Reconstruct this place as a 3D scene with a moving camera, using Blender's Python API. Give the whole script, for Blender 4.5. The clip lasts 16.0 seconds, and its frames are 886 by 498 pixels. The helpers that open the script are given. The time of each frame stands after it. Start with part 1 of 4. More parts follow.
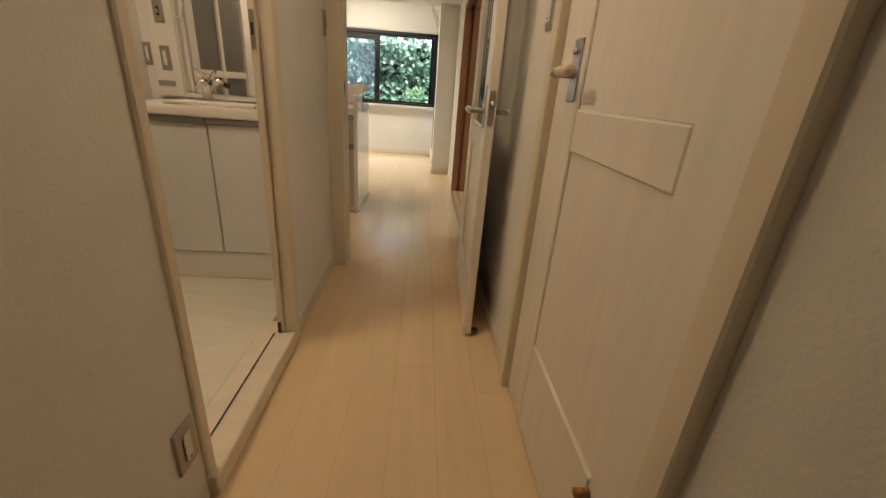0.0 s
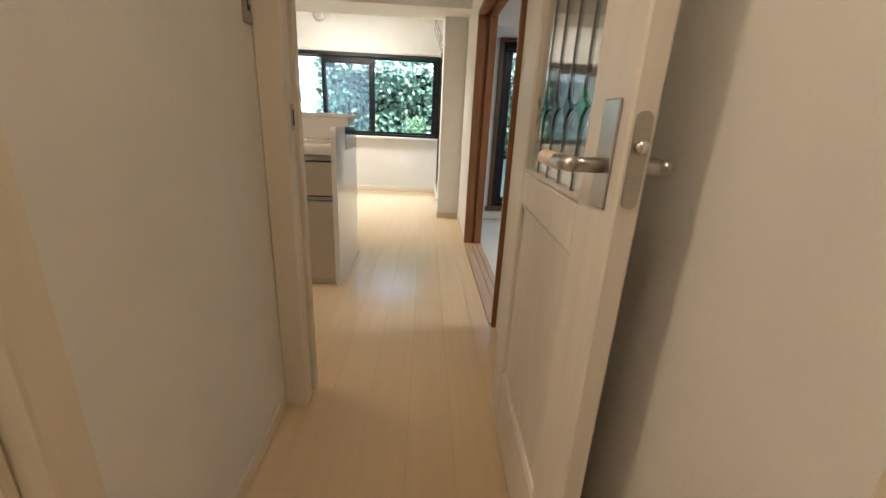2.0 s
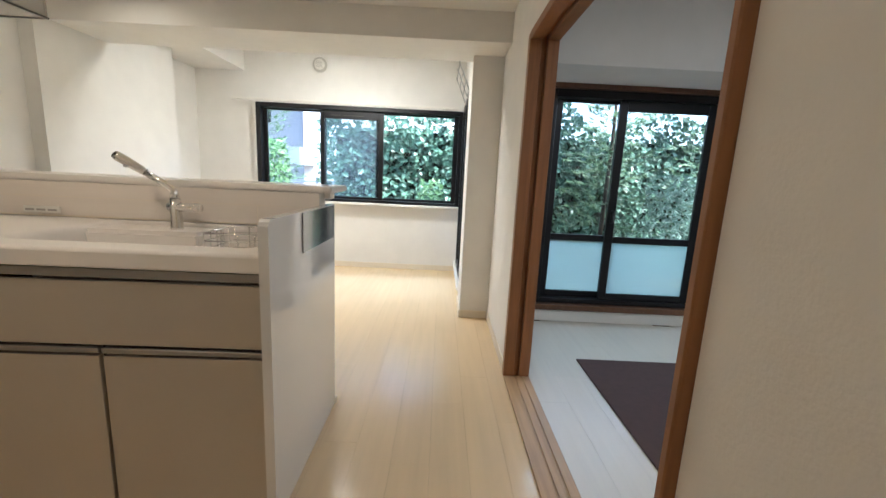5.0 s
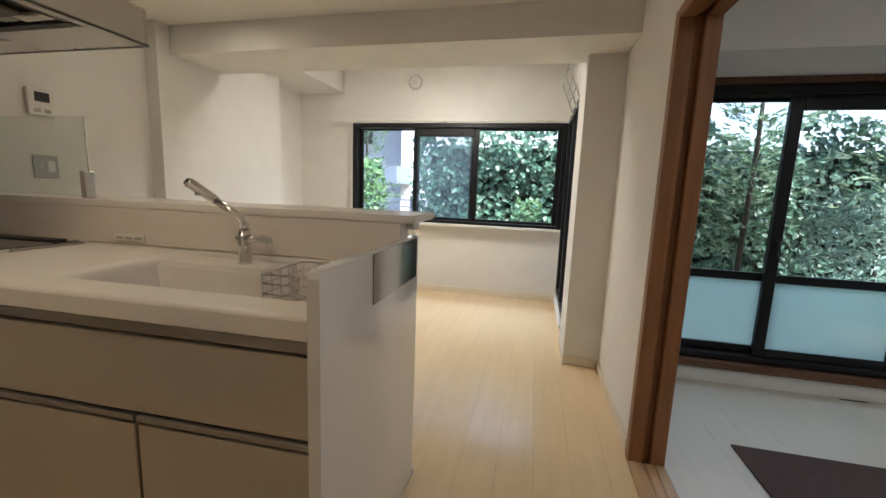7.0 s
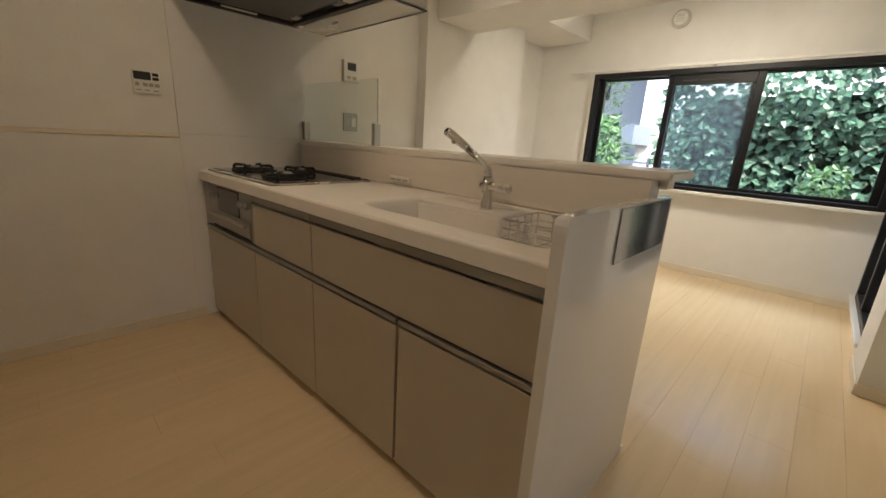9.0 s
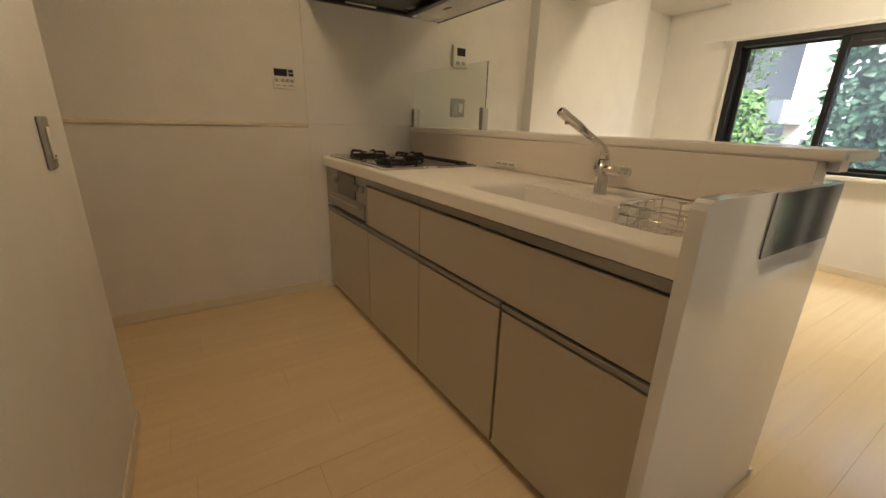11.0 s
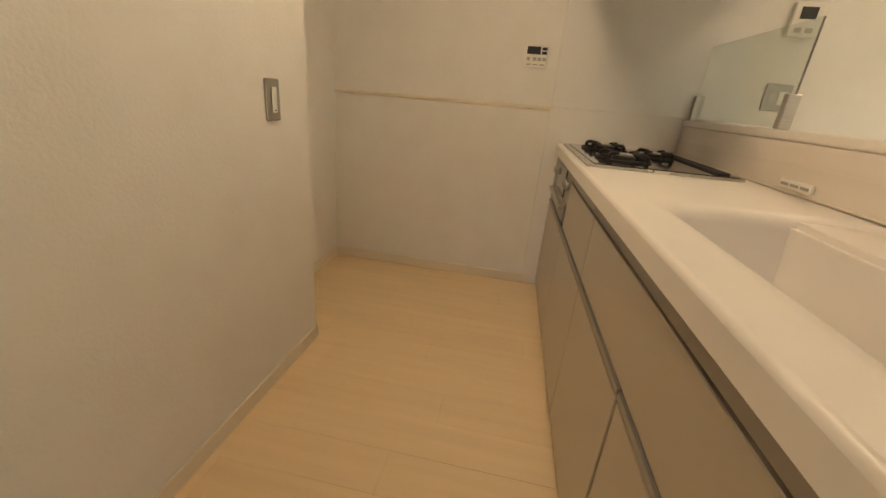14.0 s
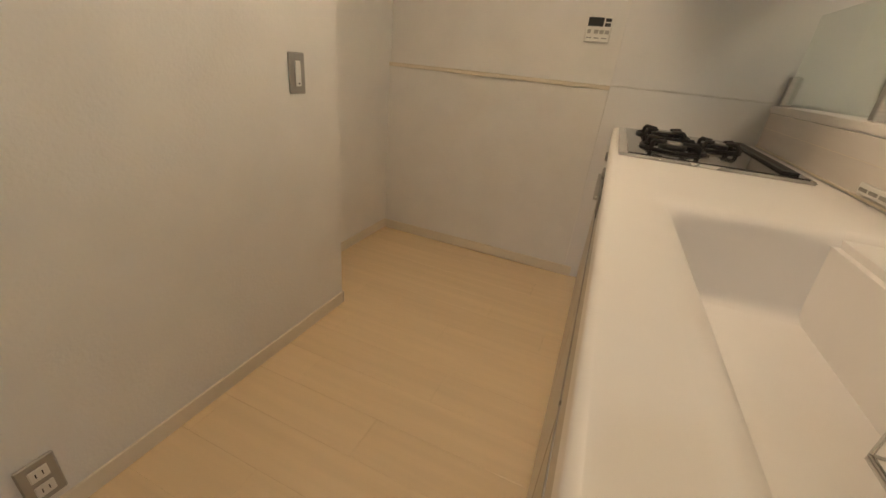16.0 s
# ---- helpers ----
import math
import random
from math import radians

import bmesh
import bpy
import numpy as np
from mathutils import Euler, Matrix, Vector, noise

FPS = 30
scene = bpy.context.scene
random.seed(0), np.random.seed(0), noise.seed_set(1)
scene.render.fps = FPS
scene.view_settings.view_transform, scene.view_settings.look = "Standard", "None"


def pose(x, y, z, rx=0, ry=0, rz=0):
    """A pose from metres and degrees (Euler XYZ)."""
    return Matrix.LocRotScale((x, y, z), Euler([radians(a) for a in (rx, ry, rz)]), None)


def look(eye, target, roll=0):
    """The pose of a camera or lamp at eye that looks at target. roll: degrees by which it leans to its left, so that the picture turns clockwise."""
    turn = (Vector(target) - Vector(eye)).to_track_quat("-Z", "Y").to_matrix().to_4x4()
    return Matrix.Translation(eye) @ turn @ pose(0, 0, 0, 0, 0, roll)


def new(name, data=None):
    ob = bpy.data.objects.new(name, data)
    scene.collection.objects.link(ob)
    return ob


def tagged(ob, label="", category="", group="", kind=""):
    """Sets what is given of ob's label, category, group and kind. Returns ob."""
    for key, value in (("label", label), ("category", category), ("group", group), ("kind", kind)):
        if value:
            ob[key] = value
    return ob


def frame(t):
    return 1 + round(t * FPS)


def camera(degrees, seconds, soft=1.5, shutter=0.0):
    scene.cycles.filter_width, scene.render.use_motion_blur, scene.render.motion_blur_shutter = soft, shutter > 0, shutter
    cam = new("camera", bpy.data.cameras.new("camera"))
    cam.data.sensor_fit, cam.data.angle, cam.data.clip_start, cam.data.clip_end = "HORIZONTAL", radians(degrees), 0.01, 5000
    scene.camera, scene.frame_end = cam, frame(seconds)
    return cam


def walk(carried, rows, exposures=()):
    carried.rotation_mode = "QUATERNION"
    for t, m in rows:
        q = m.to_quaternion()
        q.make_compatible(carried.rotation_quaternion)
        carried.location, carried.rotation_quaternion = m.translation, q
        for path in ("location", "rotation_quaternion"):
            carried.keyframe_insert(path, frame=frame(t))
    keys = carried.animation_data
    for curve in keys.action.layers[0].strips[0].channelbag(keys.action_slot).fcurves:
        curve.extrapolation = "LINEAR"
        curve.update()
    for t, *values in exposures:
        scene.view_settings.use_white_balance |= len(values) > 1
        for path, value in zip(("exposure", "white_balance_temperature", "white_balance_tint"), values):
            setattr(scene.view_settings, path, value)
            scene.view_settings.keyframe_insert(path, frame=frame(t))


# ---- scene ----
cam = camera(96.4, 16.0)
PATH = [
    (0, (0.157, 0.759, 1.024), (0.283, 2.613, 0.284), 4.4),
    (0.5, (0.152, 1.021, 1.016), (0.187, 2.889, 0.305), 4.2),
    (1, (0.171, 1.289, 1.035), (0.171, 3.188, 0.405), 4.9),
    (1.5, (0.143, 1.547, 1.028), (0.305, 3.433, 0.381), 2.1),
    (2, (0.124, 1.763, 1.016), (0.23, 3.662, 0.398), 2.8),
    (2.5, (0.148, 1.986, 1.025), (0.181, 3.894, 0.424), 3.5),
    (3, (0.104, 2.22, 1.015), (0.26, 4.11, 0.378), 3.6),
    (3.5, (0.068, 2.422, 1.035), (0.258, 4.336, 0.487), 4.9),
    (4, (0.093, 2.647, 1.052), (0.198, 4.59, 0.59), 3.9),
    (6.5, (0.081, 3.291, 1.123), (-0.003, 5.268, 0.833), 1.6),
    (7, (0.029, 3.368, 1.119), (-0.408, 5.297, 0.823), 2.2),
    (7.5, (0.015, 3.387, 1.12), (-0.756, 5.202, 0.791), 2.8),
    (8, (-0.005, 3.382, 1.109), (-1.04, 5.047, 0.715), 3.1),
    (8.5, (-0.025, 3.374, 1.088), (-1.213, 4.911, 0.614), 2.9),
    (9, (-0.038, 3.358, 1.08), (-1.358, 4.764, 0.549), 3.4),
    (9.5, (-0.055, 3.333, 1.074), (-1.507, 4.599, 0.535), 2.9),
    (12, (-0.062, 3.36, 1.036), (-1.802, 4.1, 0.384), 2.0),
    (12.5, (-0.132, 3.44, 1.014), (-1.962, 3.918, 0.363), 2.9),
    (13, (-0.236, 3.552, 1.019), (-2.089, 3.793, 0.306), 3.6),
    (13.5, (-0.257, 3.685, 1.02), (-2.125, 3.607, 0.311), 4.5),
    (14, (-0.214, 3.816, 1.044), (-2.054, 3.511, 0.322), 5.0),
    (14.5, (-0.248, 3.887, 1.041), (-2.045, 3.507, 0.249), 3.7),
    (15, (-0.314, 3.913, 1.049), (-2.065, 3.436, 0.208), 4.0),
    (15.5, (-0.317, 3.985, 1.075), (-2.018, 3.354, 0.232), 6.6),
    (16, (-0.308, 4.037, 1.07), (-1.991, 3.378, 0.212), 5.9),
]
walk(cam, [(t, look(eye, target, roll)) for t, eye, target, roll in PATH], [(0, 2.78, 6600, 10), (1.5, 3.0, 6150, 10), (4, 3.15, 5400, 8), (6.5, 2.4, 5850, 10), (9.5, 2.25, 6700, 10), (12.2, 2.82, 7600, 10), (14, 3.15, 7100, 10), (16, 3.1, 6400, 10)])

# ---- world and light ----
world = bpy.data.worlds.new("overcast_sky")
scene.world = world
world.use_nodes = True
wn = world.node_tree
sky = wn.nodes.new("ShaderNodeTexSky")
sky.sky_type = "NISHITA"
sky.sun_disc = False
sky.sun_elevation, sky.sun_rotation = radians(54), radians(127)
sky.dust_density = 3.0
bgn = next(n for n in wn.nodes if n.type == "BACKGROUND")
wn.links.new(sky.outputs[0], bgn.inputs[0])
bgn.inputs[1].default_value = 0.15

sun_data = bpy.data.lights.new("sun", "SUN")
sun_data.energy, sun_data.angle, sun_data.color = 2.2, radians(8), (1.0, 0.95, 0.88)
sun = new("sun", sun_data)
sun.matrix_world = look((8, 3, 14), (0, 9, 0))

WARM = (1.0, 0.755, 0.50)
LAMPS = [  # name, place, watts, size, colour
    ("hall", (0.09, 1.9, 2.17), 0.50, 0.14, WARM),
    ("kitchen", (-1.38, 3.72, 2.12), 1.05, 0.14, WARM),
    ("counter", (-1.80, 5.30, 2.10), 0.35, 0.08, (1.0, 0.84, 0.62)),
    ("living", (-0.9, 6.42, 2.30), 4.6, 0.22, (1.0, 0.90, 0.74)),
    ("washroom", (-0.85, 1.85, 2.17), 1.3, 0.12, WARM),
    # no fixture known in the side room: added fill for its daylight
    ("side_room", (1.9, 3.7, 2.22), 2.3, 0.36, (1.0, 0.98, 0.95)),
]


def window_daylight(x, y, z, width, watts, target):
    """Added area lamp, unseen just outside a window's head, in place of open-sky daylight above the hedge."""
    d = bpy.data.lights.new("window_daylight", "AREA")
    d.shape, d.size, d.size_y, d.energy, d.color = "RECTANGLE", width, 0.6, watts, (0.78, 0.90, 1.0)
    new("window_daylight", d).matrix_world = look((x, y, z), target)


# two added fill lamps: living-room window, side-room window
window_daylight(-0.83, 8.15, 2.42, 2.2, 11, (-0.83, 5.6, 0.3))
window_daylight(1.50, 6.80, 2.35, 1.2, 2.5, (1.50, 4.6, 0.3))


# ---- materials ----
def material(name, colour, rough=0.5, metal=0.0, vary=0.06, scale=3.0, bump=0.0, bump_scale=200.0, stretch=(1, 1, 1), each=0.0, coat=0.0, rough_vary=0.08):
    m = bpy.data.materials.new(name)
    m.use_nodes = True
    nt = m.node_tree
    b = nt.nodes["Principled BSDF"]
    b.inputs["Metallic"].default_value = metal
    b.inputs["Coat Weight"].default_value = coat
    b.inputs["Coat Roughness"].default_value = 0.08
    co = nt.nodes.new("ShaderNodeTexCoord")
    mp = nt.nodes.new("ShaderNodeMapping")
    mp.inputs["Scale"].default_value = stretch
    geo = nt.nodes.new("ShaderNodeNewGeometry")
    nt.links.new(geo.outputs["Position"], mp.inputs[0])
    n1 = nt.nodes.new("ShaderNodeTexNoise")
    n1.inputs["Scale"].default_value = scale
    n1.inputs["Detail"].default_value = 5
    nt.links.new(mp.outputs[0], n1.inputs["Vector"])
    ramp = nt.nodes.new("ShaderNodeMapRange")
    ramp.inputs["From Min"].default_value, ramp.inputs["From Max"].default_value = 0.3, 0.7
    ramp.inputs["To Min"].default_value, ramp.inputs["To Max"].default_value = 1 - vary, 1 + vary
    nt.links.new(n1.outputs["Fac"], ramp.inputs["Value"])
    value = ramp.outputs[0]
    if each:
        info = nt.nodes.new("ShaderNodeObjectInfo")
        r2 = nt.nodes.new("ShaderNodeMapRange")
        r2.inputs["To Min"].default_value, r2.inputs["To Max"].default_value = 1 - each, 1 + each
        nt.links.new(info.outputs["Random"], r2.inputs["Value"])
        mul = nt.nodes.new("ShaderNodeMath")
        mul.operation = "MULTIPLY"
        nt.links.new(value, mul.inputs[0])
        nt.links.new(r2.outputs[0], mul.inputs[1])
        value = mul.outputs[0]
    hsv = nt.nodes.new("ShaderNodeHueSaturation")
    hsv.inputs["Color"].default_value = (*colour, 1)
    nt.links.new(value, hsv.inputs["Value"])
    nt.links.new(hsv.outputs[0], b.inputs["Base Color"])
    rr = nt.nodes.new("ShaderNodeMapRange")
    rr.inputs["To Min"].default_value, rr.inputs["To Max"].default_value = max(0.02, rough - rough_vary), min(1, rough + rough_vary)
    nt.links.new(n1.outputs["Fac"], rr.inputs["Value"])
    nt.links.new(rr.outputs[0], b.inputs["Roughness"])
    if bump:
        n2 = nt.nodes.new("ShaderNodeTexNoise")
        n2.inputs["Scale"].default_value = bump_scale
        n2.inputs["Detail"].default_value = 4
        nt.links.new(mp.outputs[0], n2.inputs["Vector"])
        bp = nt.nodes.new("ShaderNodeBump")
        bp.inputs["Strength"].default_value = bump
        bp.inputs["Distance"].default_value = 0.002
        nt.links.new(n2.outputs["Fac"], bp.inputs["Height"])
        nt.links.new(bp.outputs[0], b.inputs["Normal"])
    return m


def glass(name, tint=(1, 1, 1), gloss=1.0, rough=0.0):
    m = bpy.data.materials.new(name)
    m.use_nodes = True
    nt = m.node_tree
    nt.nodes.remove(nt.nodes["Principled BSDF"])
    out = nt.nodes["Material Output"]
    tr = nt.nodes.new("ShaderNodeBsdfTransparent")
    tr.inputs[0].default_value = (*tint, 1)
    gl = nt.nodes.new("ShaderNodeBsdfGlossy")
    gl.inputs["Roughness"].default_value = rough
    fr = nt.nodes.new("ShaderNodeLayerWeight")
    pw = nt.nodes.new("ShaderNodeMath")
    pw.operation = "POWER"
    pw.inputs[1].default_value = 4.0
    nt.links.new(fr.outputs["Facing"], pw.inputs[0])
    mul = nt.nodes.new("ShaderNodeMath")
    mul.operation = "MULTIPLY_ADD"
    mul.inputs[1].default_value, mul.inputs[2].default_value = 0.7 * gloss, 0.04 * gloss
    nt.links.new(pw.outputs[0], mul.inputs[0])
    mx = nt.nodes.new("ShaderNodeMixShader")
    nt.links.new(mul.outputs[0], mx.inputs[0])
    nt.links.new(tr.outputs[0], mx.inputs[1])
    nt.links.new(gl.outputs[0], mx.inputs[2])
    nt.links.new(mx.outputs[0], out.inputs[0])
    return m


def frosted(name, colour, clear=0.25, gloss=0.05):
    m = bpy.data.materials.new(name)
    m.use_nodes = True
    nt = m.node_tree
    nt.nodes.remove(nt.nodes["Principled BSDF"])
    out = nt.nodes["Material Output"]
    tl = nt.nodes.new("ShaderNodeBsdfTranslucent")
    tl.inputs[0].default_value = (*colour, 1)
    df = nt.nodes.new("ShaderNodeBsdfTransparent")
    df.inputs[0].default_value = (*colour, 1)
    gl = nt.nodes.new("ShaderNodeBsdfGlossy")
    gl.inputs["Roughness"].default_value = 0.25
    m1 = nt.nodes.new("ShaderNodeMixShader")
    m1.inputs[0].default_value = clear
    m2 = nt.nodes.new("ShaderNodeMixShader")
    m2.inputs[0].default_value = gloss
    nt.links.new(tl.outputs[0], m1.inputs[1])
    nt.links.new(df.outputs[0], m1.inputs[2])
    nt.links.new(m1.outputs[0], m2.inputs[1])
    nt.links.new(gl.outputs[0], m2.inputs[2])
    nt.links.new(m2.outputs[0], out.inputs[0])
    return m


def glow(name, colour, strength):
    m = bpy.data.materials.new(name)
    m.use_nodes = True
    b = m.node_tree.nodes["Principled BSDF"]
    b.inputs["Base Color"].default_value = (0.8, 0.8, 0.78, 1)
    b.inputs["Emission Color"].default_value = (*colour, 1)
    b.inputs["Emission Strength"].default_value = strength
    return m


M_WALL = material("white_wallpaper", (0.80, 0.78, 0.742), 0.85, vary=0.025, scale=6, bump=0.5, bump_scale=130)
M_CEIL = material("ceiling_paper", (0.82, 0.80, 0.75), 0.9, vary=0.02, scale=5, bump=0.3, bump_scale=120)
M_FLOOR = material("pale_ash_plank", (0.77, 0.59, 0.365), 0.17, vary=0.035, scale=3, bump=0.04, bump_scale=50, stretch=(9, 0.5, 1), each=0.02, rough_vary=0.05)
M_FLOOR2 = material("white_plank", (0.72, 0.68, 0.60), 0.32, vary=0.03, scale=3, bump=0.04, bump_scale=50, stretch=(9, 0.5, 1), each=0.02)
M_SUB = material("sub_floor", (0.22, 0.16, 0.10), 0.8)
M_VINYL = material("washroom_vinyl", (0.74, 0.70, 0.60), 0.4, vary=0.05, scale=5, stretch=(1, 6, 1), bump=0.08, bump_scale=80)
M_TRIM = material("cream_trim", (0.77, 0.69, 0.56), 0.45, vary=0.05, scale=3, stretch=(6, 6, 0.6), bump=0.08, bump_scale=90)
M_DOOR = material("white_grain_door", (0.82, 0.765, 0.69), 0.42, vary=0.04, scale=4, stretch=(8, 8, 0.7), bump=0.18, bump_scale=80)
M_BASE = material("pale_baseboard", (0.78, 0.70, 0.57), 0.5, vary=0.03)
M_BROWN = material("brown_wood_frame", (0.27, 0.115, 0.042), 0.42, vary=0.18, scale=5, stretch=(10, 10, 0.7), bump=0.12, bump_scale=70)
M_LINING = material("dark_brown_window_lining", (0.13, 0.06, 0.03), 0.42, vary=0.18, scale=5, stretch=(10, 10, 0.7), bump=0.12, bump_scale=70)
M_BROWN_SILL = material("brown_wood_sill", (0.50, 0.34, 0.19), 0.42, vary=0.12, scale=5, stretch=(10, 0.7, 10), bump=0.1, bump_scale=70)
M_DARKDOOR = material("dark_brown_door", (0.05, 0.022, 0.016), 0.4, vary=0.2, scale=4, stretch=(8, 8, 0.6))
M_BLACK = material("black_aluminium", (0.012, 0.012, 0.014), 0.38, metal=0.3, vary=0.1)
M_STEEL = material("brushed_steel", (0.52, 0.50, 0.47), 0.34, metal=1.0, vary=0.08, scale=20, stretch=(1, 1, 12))
M_CHROME = material("chrome", (0.78, 0.77, 0.75), 0.08, metal=1.0, vary=0.02, rough_vary=0.03)
M_CAB = material("greige_cabinet_front", (0.50, 0.445, 0.365), 0.33, metal=0.15, vary=0.03, scale=3, bump=0.05, bump_scale=300)
M_RAIL = material("aluminium_handle_rail", (0.36, 0.35, 0.33), 0.42, metal=0.7, vary=0.05, stretch=(0.5, 8, 8))
M_GAP = material("shadow_gap", (0.05, 0.045, 0.04), 0.7)
M_COUNTER = material("white_artificial_marble", (0.84, 0.80, 0.755), 0.34, vary=0.015, scale=8, coat=0.0)
M_SPLASH = material("pale_splash_panel", (0.80, 0.74, 0.675), 0.16, vary=0.02, scale=3, stretch=(1, 4, 10))
M_PANEL = material("glossy_white_end_panel", (0.76, 0.75, 0.73), 0.06, vary=0.015, coat=0.6, rough_vary=0.02)
M_PANELGREY = material("grey_pocket_plate", (0.30, 0.30, 0.30), 0.08, metal=0.85, rough_vary=0.02, vary=0.03)
M_KPANEL = material("glossy_kitchen_panel", (0.82, 0.805, 0.785), 0.13, vary=0.015, rough_vary=0.04)
M_IRON = material("black_cast_iron", (0.016, 0.015, 0.015), 0.5, vary=0.2, bump=0.2)
M_CKGLASS = material("dark_cooktop_glass", (0.035, 0.032, 0.032), 0.08, vary=0.05, coat=0.5, rough_vary=0.02)
M_HOODGREY = material("hood_dark_grey", (0.06, 0.058, 0.055), 0.4, vary=0.08)
M_HOODSTEEL = material("hood_silver_paint", (0.62, 0.60, 0.57), 0.25, metal=0.6, vary=0.03)
M_SWITCH = material("silver_switch_plate", (0.42, 0.40, 0.37), 0.38, metal=0.6, vary=0.04)
M_WHITEPL = material("white_plastic", (0.80, 0.78, 0.73), 0.35, vary=0.01)
M_SCREEN = material("dark_screen", (0.03, 0.033, 0.035), 0.15, vary=0.05)
M_VENT = material("grey_white_vent", (0.55, 0.53, 0.49), 0.45, vary=0.02)
M_WIRE = material("grey_coated_wire", (0.40, 0.40, 0.39), 0.4, metal=0.3, vary=0.03)
M_GRILL = material("dull_silver_grill_front", (0.36, 0.34, 0.31), 0.35, metal=0.5, vary=0.05, stretch=(0.5, 8, 8))
M_TEXT = material("grey_print", (0.35, 0.34, 0.32), 0.6)
M_GRIP = material("pale_wood_grip", (0.74, 0.58, 0.42), 0.4, vary=0.08, scale=8, stretch=(1, 8, 8))
M_MAT = material("dark_brown_carpet", (0.085, 0.052, 0.048), 0.9, vary=0.12, scale=30, bump=0.6, bump_scale=400)
M_MIRROR = material("mirror_silver", (0.9, 0.9, 0.9), 0.02, metal=1.0, vary=0.0, rough_vary=0.0)
M_LEAD = material("lead_came", (0.20, 0.20, 0.20), 0.4, metal=0.5, vary=0.1)
M_LEAF = material("ivy_leaf", (0.080, 0.17, 0.115), 0.38, vary=0.35, scale=9, rough_vary=0.1)
M_LEAF2 = material("bright_leaf", (0.10, 0.21, 0.085), 0.4, vary=0.35, scale=9)
M_LEAF3 = material("blue_green_shrub_leaf", (0.19, 0.30, 0.25), 0.4, vary=0.35, scale=9)
M_NEEDLE = material("conifer_needle", (0.065, 0.13, 0.055), 0.6, vary=0.3, scale=12)
# near-black green: the shade between the ivy leaves, put into the colour
M_HEDGE_SHADE = material("hedge_inner_shade", (0.020, 0.035, 0.020), 0.9, vary=0.5, scale=14, bump=1.0, bump_scale=20)
M_BARK = material("bark", (0.05, 0.042, 0.032), 0.9, vary=0.3, scale=12, bump=0.8, bump_scale=40)
M_SOIL = material("garden_soil", (0.11, 0.09, 0.065), 0.95, vary=0.3, scale=4, bump=0.8, bump_scale=20)
M_HOUSE = material("white_render_wall", (0.78, 0.79, 0.80), 0.8, vary=0.04, scale=1.5)
M_HOUSEGREY = material("grey_house_wall", (0.33, 0.36, 0.40), 0.8, vary=0.06, scale=1.5)
M_FENCE = material("blue_grey_railing", (0.20, 0.24, 0.30), 0.5, metal=0.3)
M_PINK = material("pink_petal", (0.55, 0.10, 0.25), 0.5, vary=0.2, scale=20)
M_GLASS = glass("window_glass", (0.985, 0.99, 0.99), 0.45)
M_SCREENGLASS = frosted("insect_screen_pane", (0.72, 0.77, 0.80), 0.93, 0.03)
M_GUARD = glass("guard_glass", (0.94, 0.965, 0.95), 1.1)
M_DOORGLASS = glass("seedy_door_glass", (0.90, 0.91, 0.88), 1.6, 0.05)
M_FROST = frosted("frosted_lower_pane", (0.70, 0.82, 0.79), 0.4)
M_BATH = material("grey_bath_pane", (0.16, 0.16, 0.155), 0.35, vary=0.08, scale=6)
M_TEAL = material("teal_stained_glass", (0.03, 0.20, 0.17), 0.12, vary=0.15, scale=30)
M_GREEN = material("green_stained_glass", (0.04, 0.24, 0.11), 0.12, vary=0.15, scale=30)
M_SLATE = material("slate_stained_glass", (0.05, 0.09, 0.085), 0.12, vary=0.15, scale=30)
M_LAMP = glow("lamp_diffuser", (1.0, 0.85, 0.62), 0.5)

# ---- mesh helpers ----
ORIGIN = {}


def place(ob, c, parent):
    ORIGIN[ob] = Vector(c)
    ob.parent = parent
    ob.location = Vector(c) - (ORIGIN[parent] if parent else Vector())
    return ob


def part(name, bm, mat, parent=None, label="", at=None, smooth=False):
    """Link a bmesh, given in world metres, as one mesh object."""
    lo = Vector((min(v.co.x for v in bm.verts), min(v.co.y for v in bm.verts), min(v.co.z for v in bm.verts)))
    hi = Vector((max(v.co.x for v in bm.verts), max(v.co.y for v in bm.verts), max(v.co.z for v in bm.verts)))
    c = Vector(at) if at else Vector(((lo.x + hi.x) / 2, (lo.y + hi.y) / 2, lo.z))
    bmesh.ops.translate(bm, verts=bm.verts, vec=-c)
    me = bpy.data.meshes.new(name)
    bmesh.ops.recalc_face_normals(bm, faces=bm.faces)
    bm.to_mesh(me)
    bm.free()
    me.materials.append(mat)
    if smooth:
        for p in me.polygons:
            p.use_smooth = True
    ob = new(name, me)
    place(ob, c, parent)
    if label:
        tagged(ob, label)
    return ob


def thing(name, at, label, category, group="", kind=""):
    ob = new(name)
    ob.empty_display_size = 0.05
    place(ob, at, None)
    return tagged(ob, label, category, group, kind)


def add_box(bm, x0, x1, y0, y1, z0, z1, bevel=0.0, seg=1):
    r = bmesh.ops.create_cube(bm, size=1)
    for v in r["verts"]:
        v.co = Vector((x0 + (v.co.x + 0.5) * (x1 - x0), y0 + (v.co.y + 0.5) * (y1 - y0), z0 + (v.co.z + 0.5) * (z1 - z0)))
    if bevel:
        edges = list({e for v in r["verts"] for e in v.link_edges})
        bmesh.ops.bevel(bm, geom=edges, offset=bevel, segments=seg, affect="EDGES")
    return bm


def box(name, b, mat, parent=None, label="", bevel=0.0, seg=1):
    return part(name, add_box(bmesh.new(), *b, bevel, seg), mat, parent, label)


def structure(name, b, mat, label, category, bevel=0.0):
    return tagged(box(name, b, mat, None, "", bevel), label, category, kind="structure")


